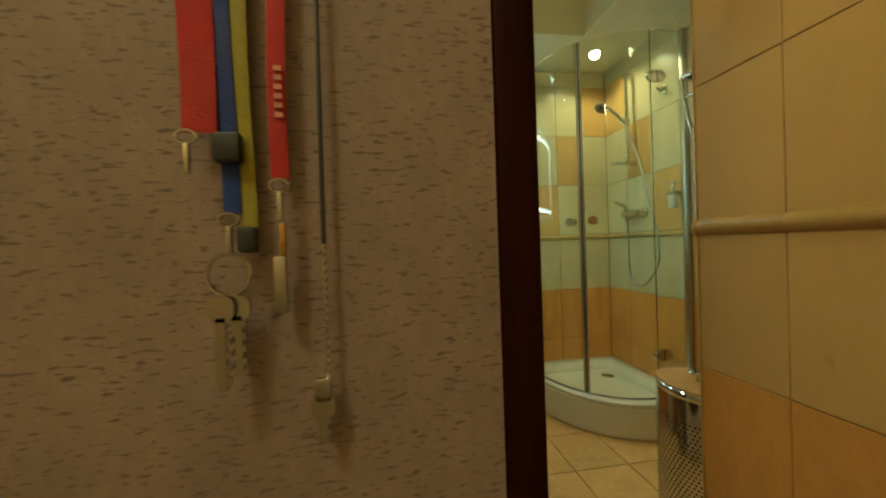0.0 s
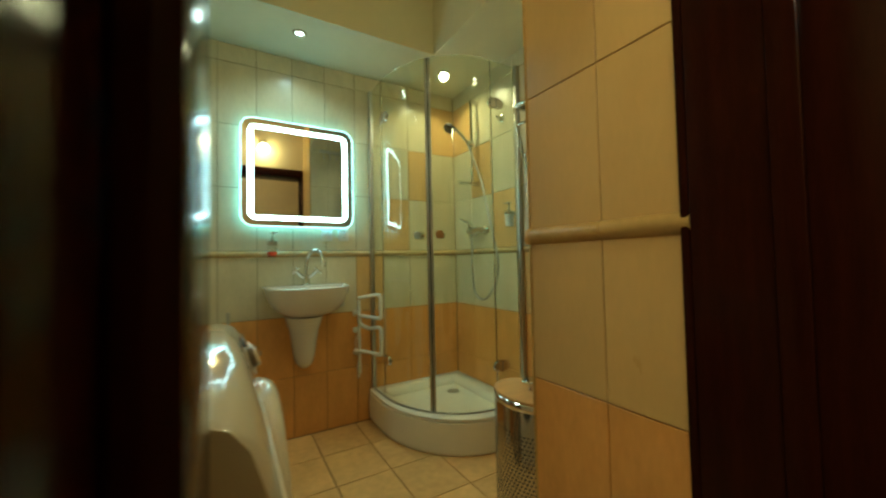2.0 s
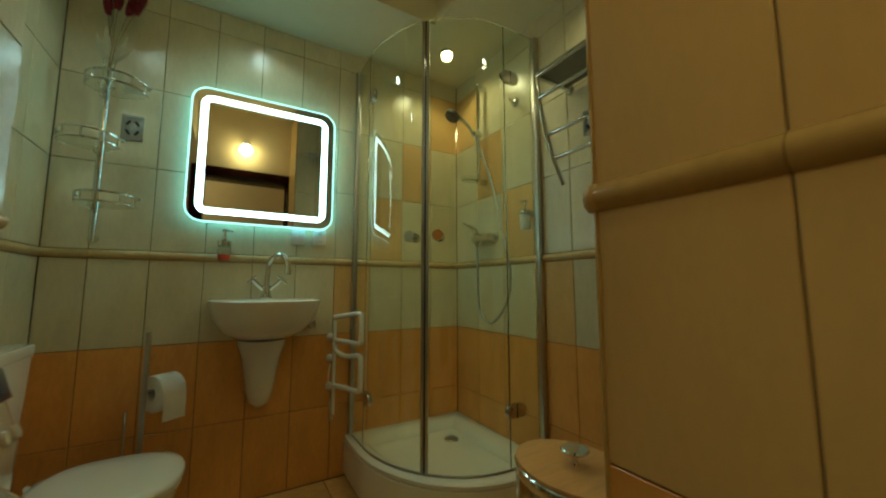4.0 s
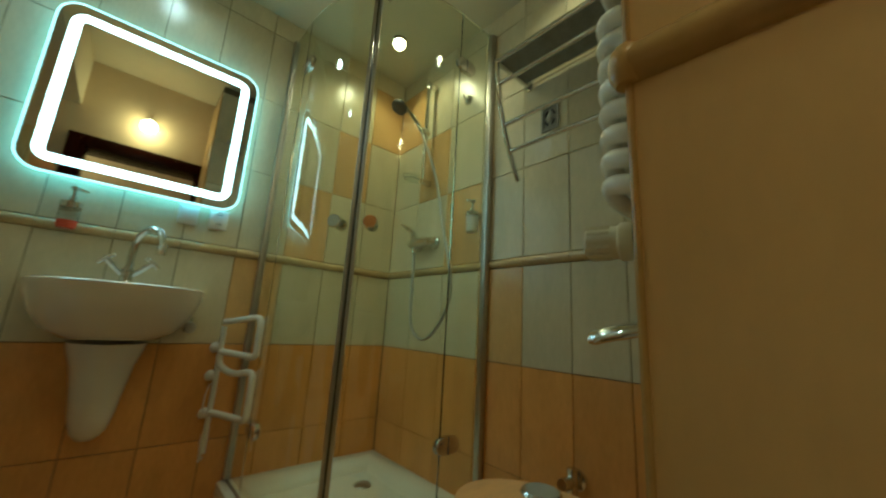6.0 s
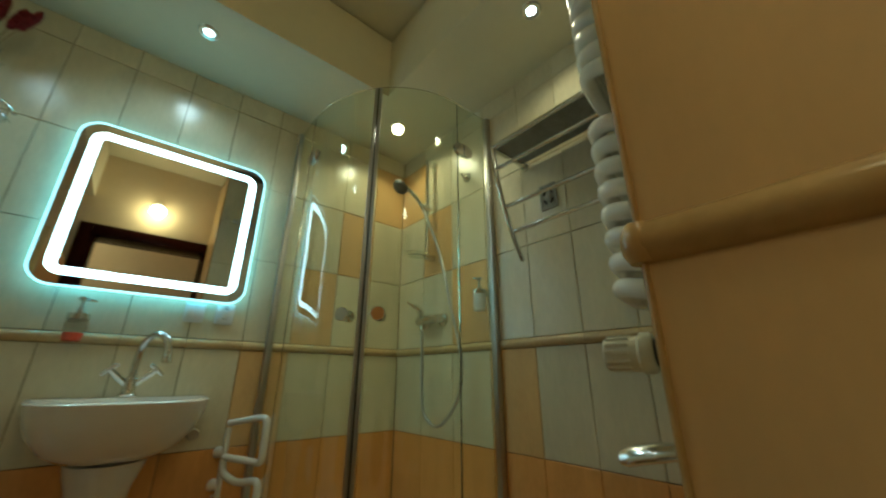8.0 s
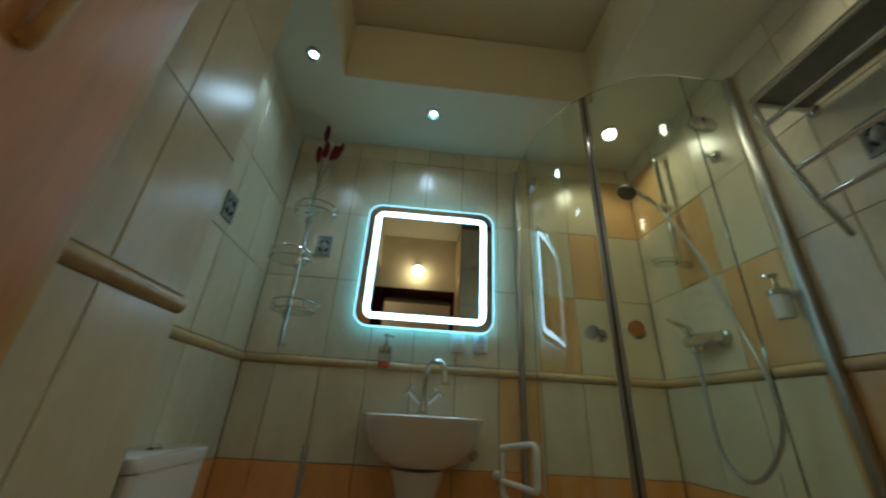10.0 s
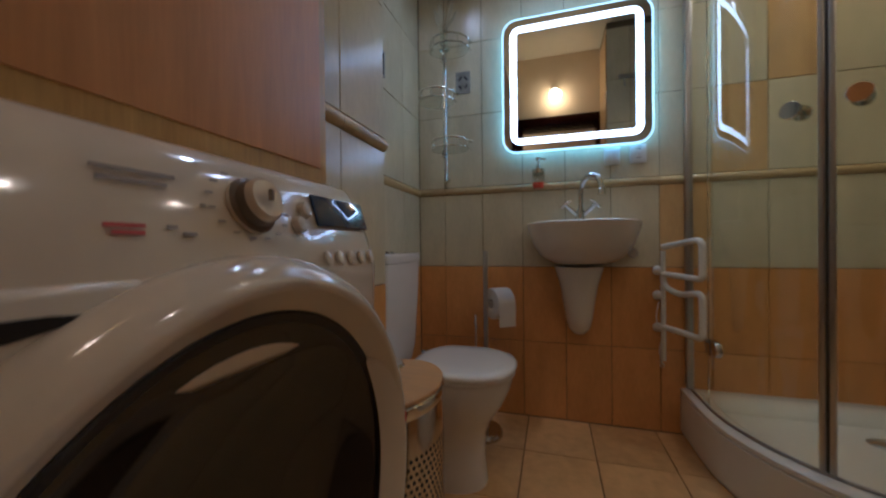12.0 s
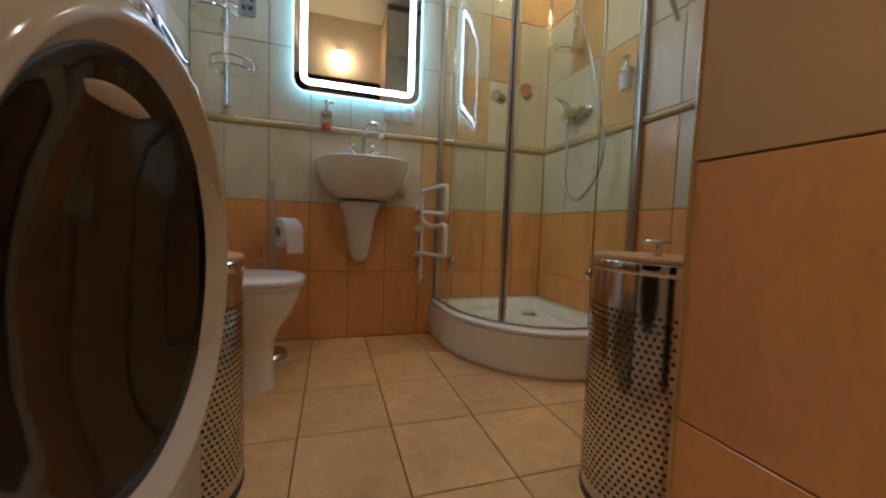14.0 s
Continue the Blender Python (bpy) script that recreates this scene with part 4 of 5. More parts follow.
def build_paper_stand():
    x, y = -1.400, -0.210
    root = thing("toilet_roll_stand", "brushed steel stand with a white toilet roll on a round foot", "toilet roll stand", x, y, 0)
    sub("foot", lathe(bmesh.new(), [(0, 0), (0.080, 0), (0.080, 0.012), (0.07, 0.024), (0.03, 0.032), (0, 0.034)], 32, Matrix.Translation((x, y, 0.0)), sx=0.8), STEEL, root)
    sub("post", boxed(x - 0.008, x + 0.008, y - 0.009, y + 0.009, 0.033, 0.742, bevel=0.003), BRUSHED, root)
    turn = Matrix.Translation((x, y, 0)) @ pose(0, 0, 0, 0, 0, 38) @ Matrix.Translation((-x, -y, 0))
    sub("arm", tube(bmesh.new(), [turn @ Vector((x + 0.006, y, 0.540)), turn @ Vector((x + 0.12, y, 0.540))], 0.006, 10), BRUSHED, root)
    rm = turn @ Matrix.Translation((x + 0.024, y, 0.526)) @ pose(0, 0, 0, 0, 90, 0)
    roll = sub("roll", lathe(bmesh.new(), [(0.02, 0), (0.060, 0.0), (0.063, 0.003), (0.063, 0.075), (0.060, 0.078), (0.02, 0.078), (0.02, 0)], 32, rm), PAPER, root, "white paper roll")
    bm = bmesh.new()
    ys = [(-0.0635, 0.0), (-0.0655, -0.03), (-0.063, -0.06), (-0.064, -0.085)]
    front = [[bm.verts.new(turn @ Vector((x + u, y + dy + o, 0.526 + dz))) for u in (0.026, 0.100)] for o in (0, 0.0012) for dy, dz in ys]
    for o in (0, 4):
        for k in range(3):
            a, b = front[o + k], front[o + k + 1]
            bm.faces.new((a[0], a[1], b[1], b[0]))
    sub("loose_sheet", bm, PAPER, roll)
    # brush on its own stand behind
    b = thing("toilet_brush", "slim chrome toilet brush handle beside the stand", "toilet brush", x - 0.055, y - 0.01, 0)
    sub("holder", lathe(bmesh.new(), [(0, 0), (0.036, 0), (0.038, 0.01), (0.038, 0.27), (0.034, 0.275), (0, 0.275)], 24, Matrix.Translation((x - 0.055, y + 0.06, 0)), sx=0.8), BRUSHED, b)
    sub("handle", tube(bmesh.new(), [(x - 0.055, y + 0.06, 0.27), (x - 0.055, y + 0.06, 0.47)], 0.006, 10), CHROME, b)


build_toilet()
build_paper_stand()


def build_corner_shelf():
    x, y = -1.612, -0.045
    root = thing("wire_shelf", "chrome wall post with round clear glass shelves and wire rims", "wire shelf", x, 0, 1.06)
    sub("post", tube(bmesh.new(), [(x, y, 1.06), (x, y, 1.74)], 0.010, 14), CHROME, root)
    for z in (1.075, 1.70):
        sub("fixing", tube(bmesh.new(), [(x, -0.001, z), (x, y, z)], [0.012, 0.009], 12), CHROME, root)
    for z, side, w in ((1.185, 1, 0.105), (1.40, -0.35, 0.105), (1.62, 1, 0.11)):
        cx = x + 0.045 * side
        g = sub("tray", lathe(bmesh.new(), [(0, 0), (0.98, 0), (1.0, 0.002), (1.0, 0.006), (0, 0.006)], 32, Matrix.Translation((cx, y - 0.075, z)), w * 0.78, 0.075), CLEAR, root, "clear glass shelf")
        g.visible_shadow = False
        for dz, r in ((0.002, 0.0026), (0.036, 0.0040)):
            arc = [(cx + w * 0.82 * math.cos(a), y - 0.050 + 0.105 * math.sin(a), z + dz) for a in (math.pi + math.pi * k / 24 for k in range(25))]
            sub("rim_wire", tube(bmesh.new(), arc, r, 8), CHROME, root)
            if dz > 0.01:
                for p in (arc[0], arc[-1]):
                    sub("wire_tip", lathe(bmesh.new(), [(0, -0.008), (0.007, -0.004), (0.007, 0.004), (0, 0.008)], 12, Matrix.Translation(p)), CHROME, root)
        for k in range(5):
            a = math.pi + math.pi * (k + 0.5) / 5
            px, py = cx + w * 0.82 * math.cos(a), y - 0.050 + 0.105 * math.sin(a)
            sub("rim_post", tube(bmesh.new(), [(px, py, z), (px, py, z + 0.036)], 0.0026, 6), CHROME, root)
        sub("clamp", tube(bmesh.new(), [(x, y - 0.012, z - 0.012), (x, y - 0.012, z + 0.02)], 0.016, 14), CHROME, root)
    # dried flowers in a slim glass
    v = thing("flower_vase", "slim clear glass vase with dark red dried flowers", "vase", x + 0.02, y - 0.075, 1.6265)
    vx, vy = x + 0.02, y - 0.075
    body = sub("glass", lathe(bmesh.new(), [(0, 0.0005), (0.020, 0.0005), (0.022, 0.004), (0.016, 0.03), (0.014, 0.07), (0.019, 0.10), (0.017, 0.10), (0.012, 0.07), (0.013, 0.03), (0, 0.008)], 20, Matrix.Translation((vx, vy, 1.626))), CLEAR, v)
    body.visible_shadow = False
    rng = random.Random(5)
    for dx, dy, h in ((-0.005, 0.0, 0.45), (-0.022, 0.005, 0.32), (0.010, -0.005, 0.345), (0.046, 0.0, 0.335), (0.072, -0.008, 0.34)):
        tip = Vector((vx + dx, vy + dy, 1.626 + h))
        pts = curve([(vx, vy, 1.64), (vx + dx * 0.25, vy + dy * 0.4, 1.64 + h * 0.45), tip], 5)
        stem = sub("stem", tube(bmesh.new(), pts, 0.0016, 6), STEM, v)
        bm = bmesh.new()
        d = (tip - Vector((vx + dx * 0.25, vy + dy * 0.4, 1.64 + h * 0.45))).normalized()
        lathe(bm, [(0, -0.044), (0.008, -0.036), (0.0115, -0.010), (0.0115, 0.018), (0.008, 0.040), (0, 0.048)], 10, Matrix.Translation(tip) @ d.to_track_quat("Z", "Y").to_matrix().to_4x4())
        for k in range(200):
            f = rng.random()
            rad = 0.011 * math.sin(math.pi * (0.12 + 0.8 * f)) + 0.001
            a = rng.random() * 6.283
            q = d.orthogonal().normalized()
            p = tip + d * (f * 0.095 - 0.045) + rad * (math.cos(a) * q + math.sin(a) * d.cross(q))
            o = (d * 0.8 + (math.cos(a) * q + math.sin(a) * d.cross(q))).normalized()
            w = o.orthogonal().normalized() * 0.0028
            bm.faces.new([bm.verts.new(p + w), bm.verts.new(p + o * 0.007), bm.verts.new(p - w), bm.verts.new(p - o * 0.003)])
        tagged(sub("bloom", bm, FLOWER, stem, smooth=0), "dark red dried bloom")
    for dx, h in ((-0.045, 0.18), (0.05, 0.2), (0.065, 0.15), (-0.02, 0.22)):
        bm = bmesh.new()
        p0, p1 = Vector((vx, vy, 1.70)), Vector((vx + dx, vy - 0.01, 1.64 + h))
        n = Vector((0.012, 0, 0.006))
        mid = (p0 + p1) / 2
        f = [bm.verts.new(q) for q in (p0, mid + n + Vector((0, 0.004, 0)), p1, mid - n)]
        bm.faces.new(f)
        sub("dry_leaf", bm, DRY_LEAF, v)


build_corner_shelf()

# ---- washing machine and wall cupboard ----


def build_washer():
    fx, y0, y1, top = -1.485, -1.83, -1.222, 0.806
    cy, cz = -1.445, 0.498
    root = thing("washing_machine", "white front-loading washing machine with a dark round door, lit display", "washing machine", -1.76, cy, 0)
    sub("body", boxed(-2.03, fx - 0.056, y0, y1, 0.012, 0.641, bevel=0.012, seg=3), APPLIANCE, root)
    # front plate with the round door opening
    bm = bmesh.new()
    rows = []
    for k in range(88):
        a = 2 * math.pi * k / 88
        c, s = math.cos(a), math.sin(a)
        reach = min((y1 - cy) / c if c > 1e-6 else ((y0 - cy) / c if c < -1e-6 else 9), (0.641 - cz) / s if s > 1e-6 else ((0.012 - cz) / s if s < -1e-6 else 9))
        rows.append([bm.verts.new((x, cy + r * c, cz + r * s)) for x, r in ((fx - 0.055, 0.18), (fx, 0.18), (fx, max(0.19, reach - 0.012)), (fx - 0.003, max(0.193, reach - 0.003)), (fx - 0.012, max(0.195, reach)), (fx - 0.055, max(0.195, reach)))])
    for a, b in zip(rows, rows[1:] + rows[:1]):
        for i in range(5):
            bm.faces.new((a[i], b[i], b[i + 1], a[i + 1]))
    sub("front_plate", bm, APPLIANCE, root, smooth=40)
    # control fascia, leaning back towards the top
    prof = [(-2.03, 0.645), (fx + 0.000, 0.645), (fx + 0.006, 0.651), (fx + 0.008, 0.712), (fx - 0.014, 0.778), (fx - 0.030, 0.798), (fx - 0.05, top), (-2.03, top)]
    bm = bmesh.new()
    ends = []
    for y, s in ((y0, 0.985), (y0 + 0.012, 1.0), (y1 - 0.040, 1.0), (y1 - 0.022, 0.988), (y1 - 0.010, 0.965), (y1 - 0.003, 0.935), (y1, 0.90)):
        ends.append([bm.verts.new((-2.03 + (px + 2.03) * (1 - (1 - s) * 0.9), y, 0.645 + (pz - 0.645) * s)) for px, pz in prof])
    for a, b in zip(ends, ends[1:]):
        for i in range(len(prof)):
            j = (i + 1) % len(prof)
            bm.faces.new((a[i], a[j], b[j], b[i]))
    bm.faces.new(ends[0][::-1])
    bm.faces.new(ends[-1])
    panel = sub("control_panel", bm, APPLIANCE, root, smooth=50)
    tilt = math.degrees(math.atan2(0.022, 0.066))
    face = Matrix.Translation((fx - 0.0025, 0, 0.745)) @ pose(0, 0, 0, 0, 90 - tilt, 0)   # z out of the fascia, x down

    def on_face(y, down=0.0, lift=0.0):
        return face @ Matrix.Translation((down, y, lift))
    knob = sub("programme_dial", lathe(bmesh.new(), [(0, 0), (0.0215, 0), (0.0215, 0.003), (0.0175, 0.005), (0.0165, 0.016), (0.0145, 0.0182), (0.006, 0.0178), (0, 0.0176)], 36, on_face(-1.428, -0.018)), APPLIANCE, panel)
    # bronze-grey skirt; the shade on the dial's side is in its colour
    sub("dial_skirt", lathe(bmesh.new(), [(0.0212, 0.0032), (0.0217, 0.0034), (0.0181, 0.0056), (0.0170, 0.0125), (0.0166, 0.0125)], 36, on_face(-1.428, -0.018)), SHADE_BROWN, knob, "bronze-grey dial skirt with its shaded side painted in")
    sub("dial_mark", boxed(fx + 0.0100, fx + 0.0135, -1.4292, -1.4268, 0.766, 0.774), INK, knob, smooth=0)
    disp = sub("display", boxed(-0.016, 0.016, -0.048, 0.048, 0.0, 0.0035, bevel=0.0015), DISPLAY, panel, "dark blue glossy display")
    for v in disp.data.vertices:
        v.co = on_face(-1.303, -0.022, 0.0) @ (v.co + root.location) - root.location
    for i in range(5):
        sub("button", lathe(bmesh.new(), [(0, 0), (0.007, 0), (0.0068, 0.003), (0, 0.0045)], 16, on_face(-1.350 + i * 0.021, 0.026, 0.0005), sx=1.0, sy=0.8), APPLIANCE, panel)
    for y, d in ((-1.366, -0.020), (-1.378, -0.006)):
        sub("button", lathe(bmesh.new(), [(0, 0), (0.0078, 0), (0.0074, 0.004), (0.006, 0.0055), (0, 0.006)], 18, on_face(y, d, 0.0)), APPLIANCE, panel)
    for k in range(14):
        a = radians(30 + k * 300 / 13)
        m = on_face(-1.428 + 0.036 * math.sin(a), -0.018 - 0.026 * math.cos(a), 0.0012)
        bm = boxed(-0.0006, 0.0006, -0.0028, 0.0028, 0, 0.0005)
        bmesh.ops.transform(bm, matrix=m, verts=bm.verts[:])
        sub("print_bar", bm, INK, panel, "grey programme marks", smooth=0)
    for y, d, w, mat in ((-1.507, -0.030, 0.044, INK), (-1.509, -0.024, 0.036, INK), (-1.519, 0.002, 0.020, INK_RED), (-1.518, 0.006, 0.016, INK_RED), (-1.494, 0.002, 0.006, INK), (-1.484, 0.006, 0.009, INK), (-1.470, -0.014, 0.004, INK), (-1.384, 0.004, 0.004, INK)):
        bm = boxed(-0.0011, 0.0011, -w / 2, w / 2, 0, 0.0005)
        bmesh.ops.transform(bm, matrix=on_face(y, d, 0.0012), verts=bm.verts[:])
        sub("print_bar", bm, mat, panel, "small unreadable printed line", smooth=0)
    drawer = sub("drawer", boxed(fx - 0.01, fx + 0.0115, -1.812, -1.515, 0.652, 0.716, bevel=0.005, seg=3), APPLIANCE, panel)
    # the slot isn't cut in; a tapered black patch paints its shade
    slot = [(-1.80, 0.688), (-1.62, 0.689), (-1.585, 0.693), (-1.545, 0.700), (-1.541, 0.702), (-1.555, 0.704), (-1.61, 0.705), (-1.80, 0.705)]
    bm = prism(bmesh.new(), slot, 0, 0.0012)
    for v in bm.verts:
        v.co = Vector((fx + 0.0115 + v.co.z, v.co.x, v.co.y))
    sub("drawer_grip", bm, BLACK, drawer, "flat black patch painting the shade in the drawer's hand slot", smooth=0)
    # door: rounded white ring, bevel sloping in, tinted glass bowl, scooped grip
    out = Matrix.Translation((fx, cy, cz)) @ pose(0, 0, 0, 0, 90, 0)
    # no real gap: a thin brown ring paints the groove's shade
    sub("door_gap", lathe(bmesh.new(), [(0.226, 0.0005), (0.2300, 0.0005), (0.2300, 0.0018), (0.226, 0.0018)], 88, out), SHADE_BROWN, root, "brown ring painting the shade of the gap round the door")
    door = sub("door_ring", lathe(bmesh.new(), [(0.160, 0.002), (0.226, 0.002), (0.2285, 0.008), (0.227, 0.020), (0.221, 0.031), (0.212, 0.038), (0.208, 0.039), (0.203, 0.036), (0.188, 0.017), (0.172, 0.010)], 88, out), APPLIANCE, root, "broad white door ring", smooth=60)
    sub("inner_ring", lathe(bmesh.new(), [(0.1875, 0.0172), (0.1880, 0.0182), (0.186, 0.0190), (0.180, 0.016), (0.176, 0.010)], 88, out), RUBBER, door, "dark glossy inner ring")
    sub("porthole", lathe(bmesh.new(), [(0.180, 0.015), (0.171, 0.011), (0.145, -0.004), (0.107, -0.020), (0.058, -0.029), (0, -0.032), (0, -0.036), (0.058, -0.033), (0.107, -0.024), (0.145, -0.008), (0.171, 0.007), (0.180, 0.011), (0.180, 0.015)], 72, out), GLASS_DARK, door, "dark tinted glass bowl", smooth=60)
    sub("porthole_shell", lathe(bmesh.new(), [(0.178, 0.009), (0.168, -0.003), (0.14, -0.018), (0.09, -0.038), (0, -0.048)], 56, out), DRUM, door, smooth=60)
    bm = bmesh.new()
    rows = []
    for k in range(19):
        a = radians(-38 + 76 * k / 18)
        w = math.sin(math.pi * k / 18) ** 0.5
        rows.append([bm.verts.new((fx + h, cy + r * math.cos(a), cz + r * math.sin(a))) for r, h in ((0.183 - 0.006 * w, 0.0195), (0.189 + 0.014 * w, 0.0195 + 0.019 * w), (0.189 + 0.018 * w, 0.0195 + 0.0200 * w))])
    for a, b in zip(rows, rows[1:]):
        for i in (0, 1):
            bm.faces.new((a[i], b[i], b[i + 1], a[i + 1]))
    sub("door_grip", bm, APPLIANCE, door, "flat scooped door grip")
    sub("red_mark", lathe(bmesh.new(), [(0, 0), (0.0022, 0), (0.002, 0.001), (0, 0.0012)], 12, Matrix.Translation((fx + 0.0385, cy + 0.207, cz + 0.03)) @ pose(0, 0, 0, 0, 90, 0), sx=3.0), INK_RED, door)
    for x in (-1.98, -1.53):
        for y in (y0 + 0.05, y1 - 0.05):
            sub("foot", lathe(bmesh.new(), [(0, 0), (0.02, 0), (0.018, 0.011), (0, 0.0115)], 14, Matrix.Translation((x, y, 0))), RUBBER, root)
    root.location.x += 0.129
    root.scale.z = 1.040


def build_cupboard():
    x, y0, y1, z0, z1 = -1.555, -1.975, -1.232, 0.822, 1.62
    root = thing("wall_cupboard", "beech veneered wall cupboard with a pale framed door", "cupboard", -1.8, (y0 + y1) / 2, z0)
    sub("carcass", boxed(-1.995, x - 0.022, y0, y1, z0, z1, bevel=0.002), CAB_EDGE, root)
    door = sub("door", boxed(x - 0.02, x - 0.003, y0 + 0.002, y1 - 0.002, z0 + 0.003, z1 - 0.003, bevel=0.003), CAB_EDGE, root)
    sub("door_panel", boxed(x - 0.0028, x, y0 + 0.03, y1 - 0.022, z0 + 0.034, z1 - 0.03, bevel=0.0015), CAB_WOOD, door, "pinkish beech door panel")
    h = sub("handle", tube(bmesh.new(), curve([(x + 0.001, y1 - 0.150, 1.130), (x + 0.011, y1 - 0.150, 1.145), (x + 0.013, y1 - 0.150, 1.20), (x + 0.011, y1 - 0.150, 1.255), (x + 0.001, y1 - 0.150, 1.270)], 5), 0.009, 12), CAB_EDGE, door, "turned wooden handle")
    root.location += Vector((0.055, 0.107, 0.033))


build_washer()
build_cupboard()

# ---- lamps in view, and an added unseen one in the hall ----


def build_spot(p, warm, group):
    x, y, z = p
    root = thing("recessed_spotlight", "small round recessed ceiling spotlight, switched on", "ceiling lamp", x, y, z, group)
    sub("bezel", lathe(bmesh.new(), [(0.0178, -0.002), (0.034, -0.002), (0.036, 0.0), (0.032, -0.006), (0.0190, -0.004)], 28, Matrix.Translation((x, y, z - 0.0005))), CHROME, root)
    sub("lens", lathe(bmesh.new(), [(0, -0.0035), (0.0175, -0.003), (0.018, -0.001), (0, -0.001)], 24, Matrix.Translation((x, y, z))), SPOT_WARM if warm else SPOT_GLOW, root, "glowing lens")


for i, p in enumerate(SPOTS):
    build_spot(p, i == 0, "ceiling spotlights")


def build_vent(x, y):
    root = thing("ceiling_vent", "small round metal ceiling vent, unlit", "vent", x, y, ZS)
    sub("ring", lathe(bmesh.new(), [(0.020, -0.003), (0.036, -0.003), (0.038, -0.001), (0.038, 0.0), (0.020, 0.0)], 28, Matrix.Translation((x, y, ZS - 0.001))), BRUSHED, root)
    sub("core", lathe(bmesh.new(), [(0, -0.002), (0.019, -0.002), (0.019, -0.001), (0, -0.001)], 20, Matrix.Translation((x, y, ZS))), GREY_STONE, root)


build_vent(-1.69, -0.70)


def build_bulb():
    x, y, z = -1.105, YF, 2.165
    root = thing("wall_lamp", "bare warm bulb hanging from a small wall holder above the door", "wall lamp", x, y, z)
    sub("rose", lathe(bmesh.new(), [(0, 0), (0.035, 0), (0.030, 0.012), (0.016, 0.018), (0.010, 0.05), (0, 0.05)], 24, Matrix.Translation((x, y + 0.001, z)) @ pose(0, 0, 0, -90, 0, 0)), WHITE_PLASTIC, root)
    sub("socket", lathe(bmesh.new(), [(0, 0.016), (0.014, 0.014), (0.019, -0.004), (0.019, -0.026), (0, -0.026)], 20, Matrix.Translation((x, y + 0.062, z))), WHITE_PLASTIC, root)
    b = sub("bulb", lathe(bmesh.new(), [(0, -0.027), (0.012, -0.027), (0.014, -0.036), (0.026, -0.058), (0.028, -0.072), (0.020, -0.092), (0, -0.10)], 24, Matrix.Translation((x, y + 0.062, z))), BULB, root, "glowing warm bulb")
    b.visible_shadow = False


build_bulb()


# out of view: fixture added to go with hall_light, its form assumed
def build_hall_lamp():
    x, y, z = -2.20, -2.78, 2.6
    root = thing("unseen_hall_lamp", "unseen hall ceiling lamp, assumed from the lit hall wall", "ceiling lamp", x, y, z)
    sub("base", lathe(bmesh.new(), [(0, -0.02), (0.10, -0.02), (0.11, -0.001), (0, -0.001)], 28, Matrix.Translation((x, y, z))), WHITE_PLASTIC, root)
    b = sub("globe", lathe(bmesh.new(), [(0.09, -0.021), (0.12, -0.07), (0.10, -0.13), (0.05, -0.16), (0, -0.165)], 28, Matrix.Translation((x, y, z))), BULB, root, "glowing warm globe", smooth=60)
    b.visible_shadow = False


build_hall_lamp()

# ---- lanyards and keys on the hall wall ----


def ribbon(name, label, mat, x, w, z0, z1, y, twist=0.0, printed=False):
    root = thing(name, label, "lanyard", x, y, z0, "hanging lanyards")
    bm = bmesh.new()
    n = 18
    for s in (0.0, 0.0011):
        rows = []
        for k in range(n + 1):
            z = z0 + (z1 - z0) * k / n
            a = twist * math.sin(3.0 * k / n)
            dx, dy = math.cos(a) * w / 2, math.sin(a) * w / 2
            wob = 0.0012 * math.sin(9 * k / n + x * 90)
            rows.append((bm.verts.new((x - dx + wob, y - s - dy, z)), bm.verts.new((x + wob, y - s - 0.0008, z)), bm.verts.new((x + dx + wob, y - s + dy, z))))
        for a, b in zip(rows, rows[1:]):
            bm.faces.new((a[0], a[1], b[1], b[0]))
            bm.faces.new((a[1], a[2], b[2], b[1]))
    sub("band", bm, mat, root)
    if printed:
        for k in range(6):
            sub("print_bar", boxed(x - w * 0.22, x + w * 0.22, y - 0.0026, y - 0.0022, 1.088 + k * 0.0045, 1.0905 + k * 0.0045), PALE_PRINT, root, smooth=0)
    return root


def clip(root, x, y, z, mat=STEEL):
    sub("clip_ring", tube(bmesh.new(), [(x + 0.0045 * math.cos(a), y - 0.003, z + 0.003 * math.sin(a)) for a in (2 * math.pi * k / 16 for k in range(16))], 0.0008, 6, closed=True), mat, root)
    sub("clip_body", boxed(x - 0.0013, x + 0.0013, y - 0.0040, y - 0.0015, z - 0.017, z - 0.003, bevel=0.0008), mat, root, "small metal clip")


def key(root, x, y, z, length=0.04):
    bm = prism(bmesh.new(), rounded(x - 0.006, x + 0.006, z - 0.012, z, 0.004, 3), 0, 0.0018, m=upright(y))
    box(bm, x - 0.0022, x + 0.0022, y - 0.0018, y, z - length, z - 0.010)
    for k in range(4):
        box(bm, x + 0.002, x + 0.0038, y - 0.0018, y, z - length + 0.003 + k * 0.006, z - length + 0.006 + k * 0.006)
    sub("key", bm, STEEL, root, "steel key", smooth=0)


HW = YH - 0.016
r = ribbon("lanyard", "wide red ribbon lanyard folded double on the hall wall", RED_CLOTH, -1.7385, 0.0150, 1.080, 1.40, HW - 0.004, 0.3)
clip(r, -1.7415, HW - 0.006, 1.077, STEEL)
r = ribbon("lanyard", "blue ribbon lanyard with a bunch of keys", BLUE_CLOTH, -1.7265, 0.008, 1.042, 1.40, HW - 0.002)
sub("buckle", boxed(-1.7315, -1.7195, HW - 0.008, HW - 0.001, 1.066, 1.080, bevel=0.0015), RUBBER, r, "black plastic buckle")
clip(r, -1.7265, HW - 0.002, 1.039)
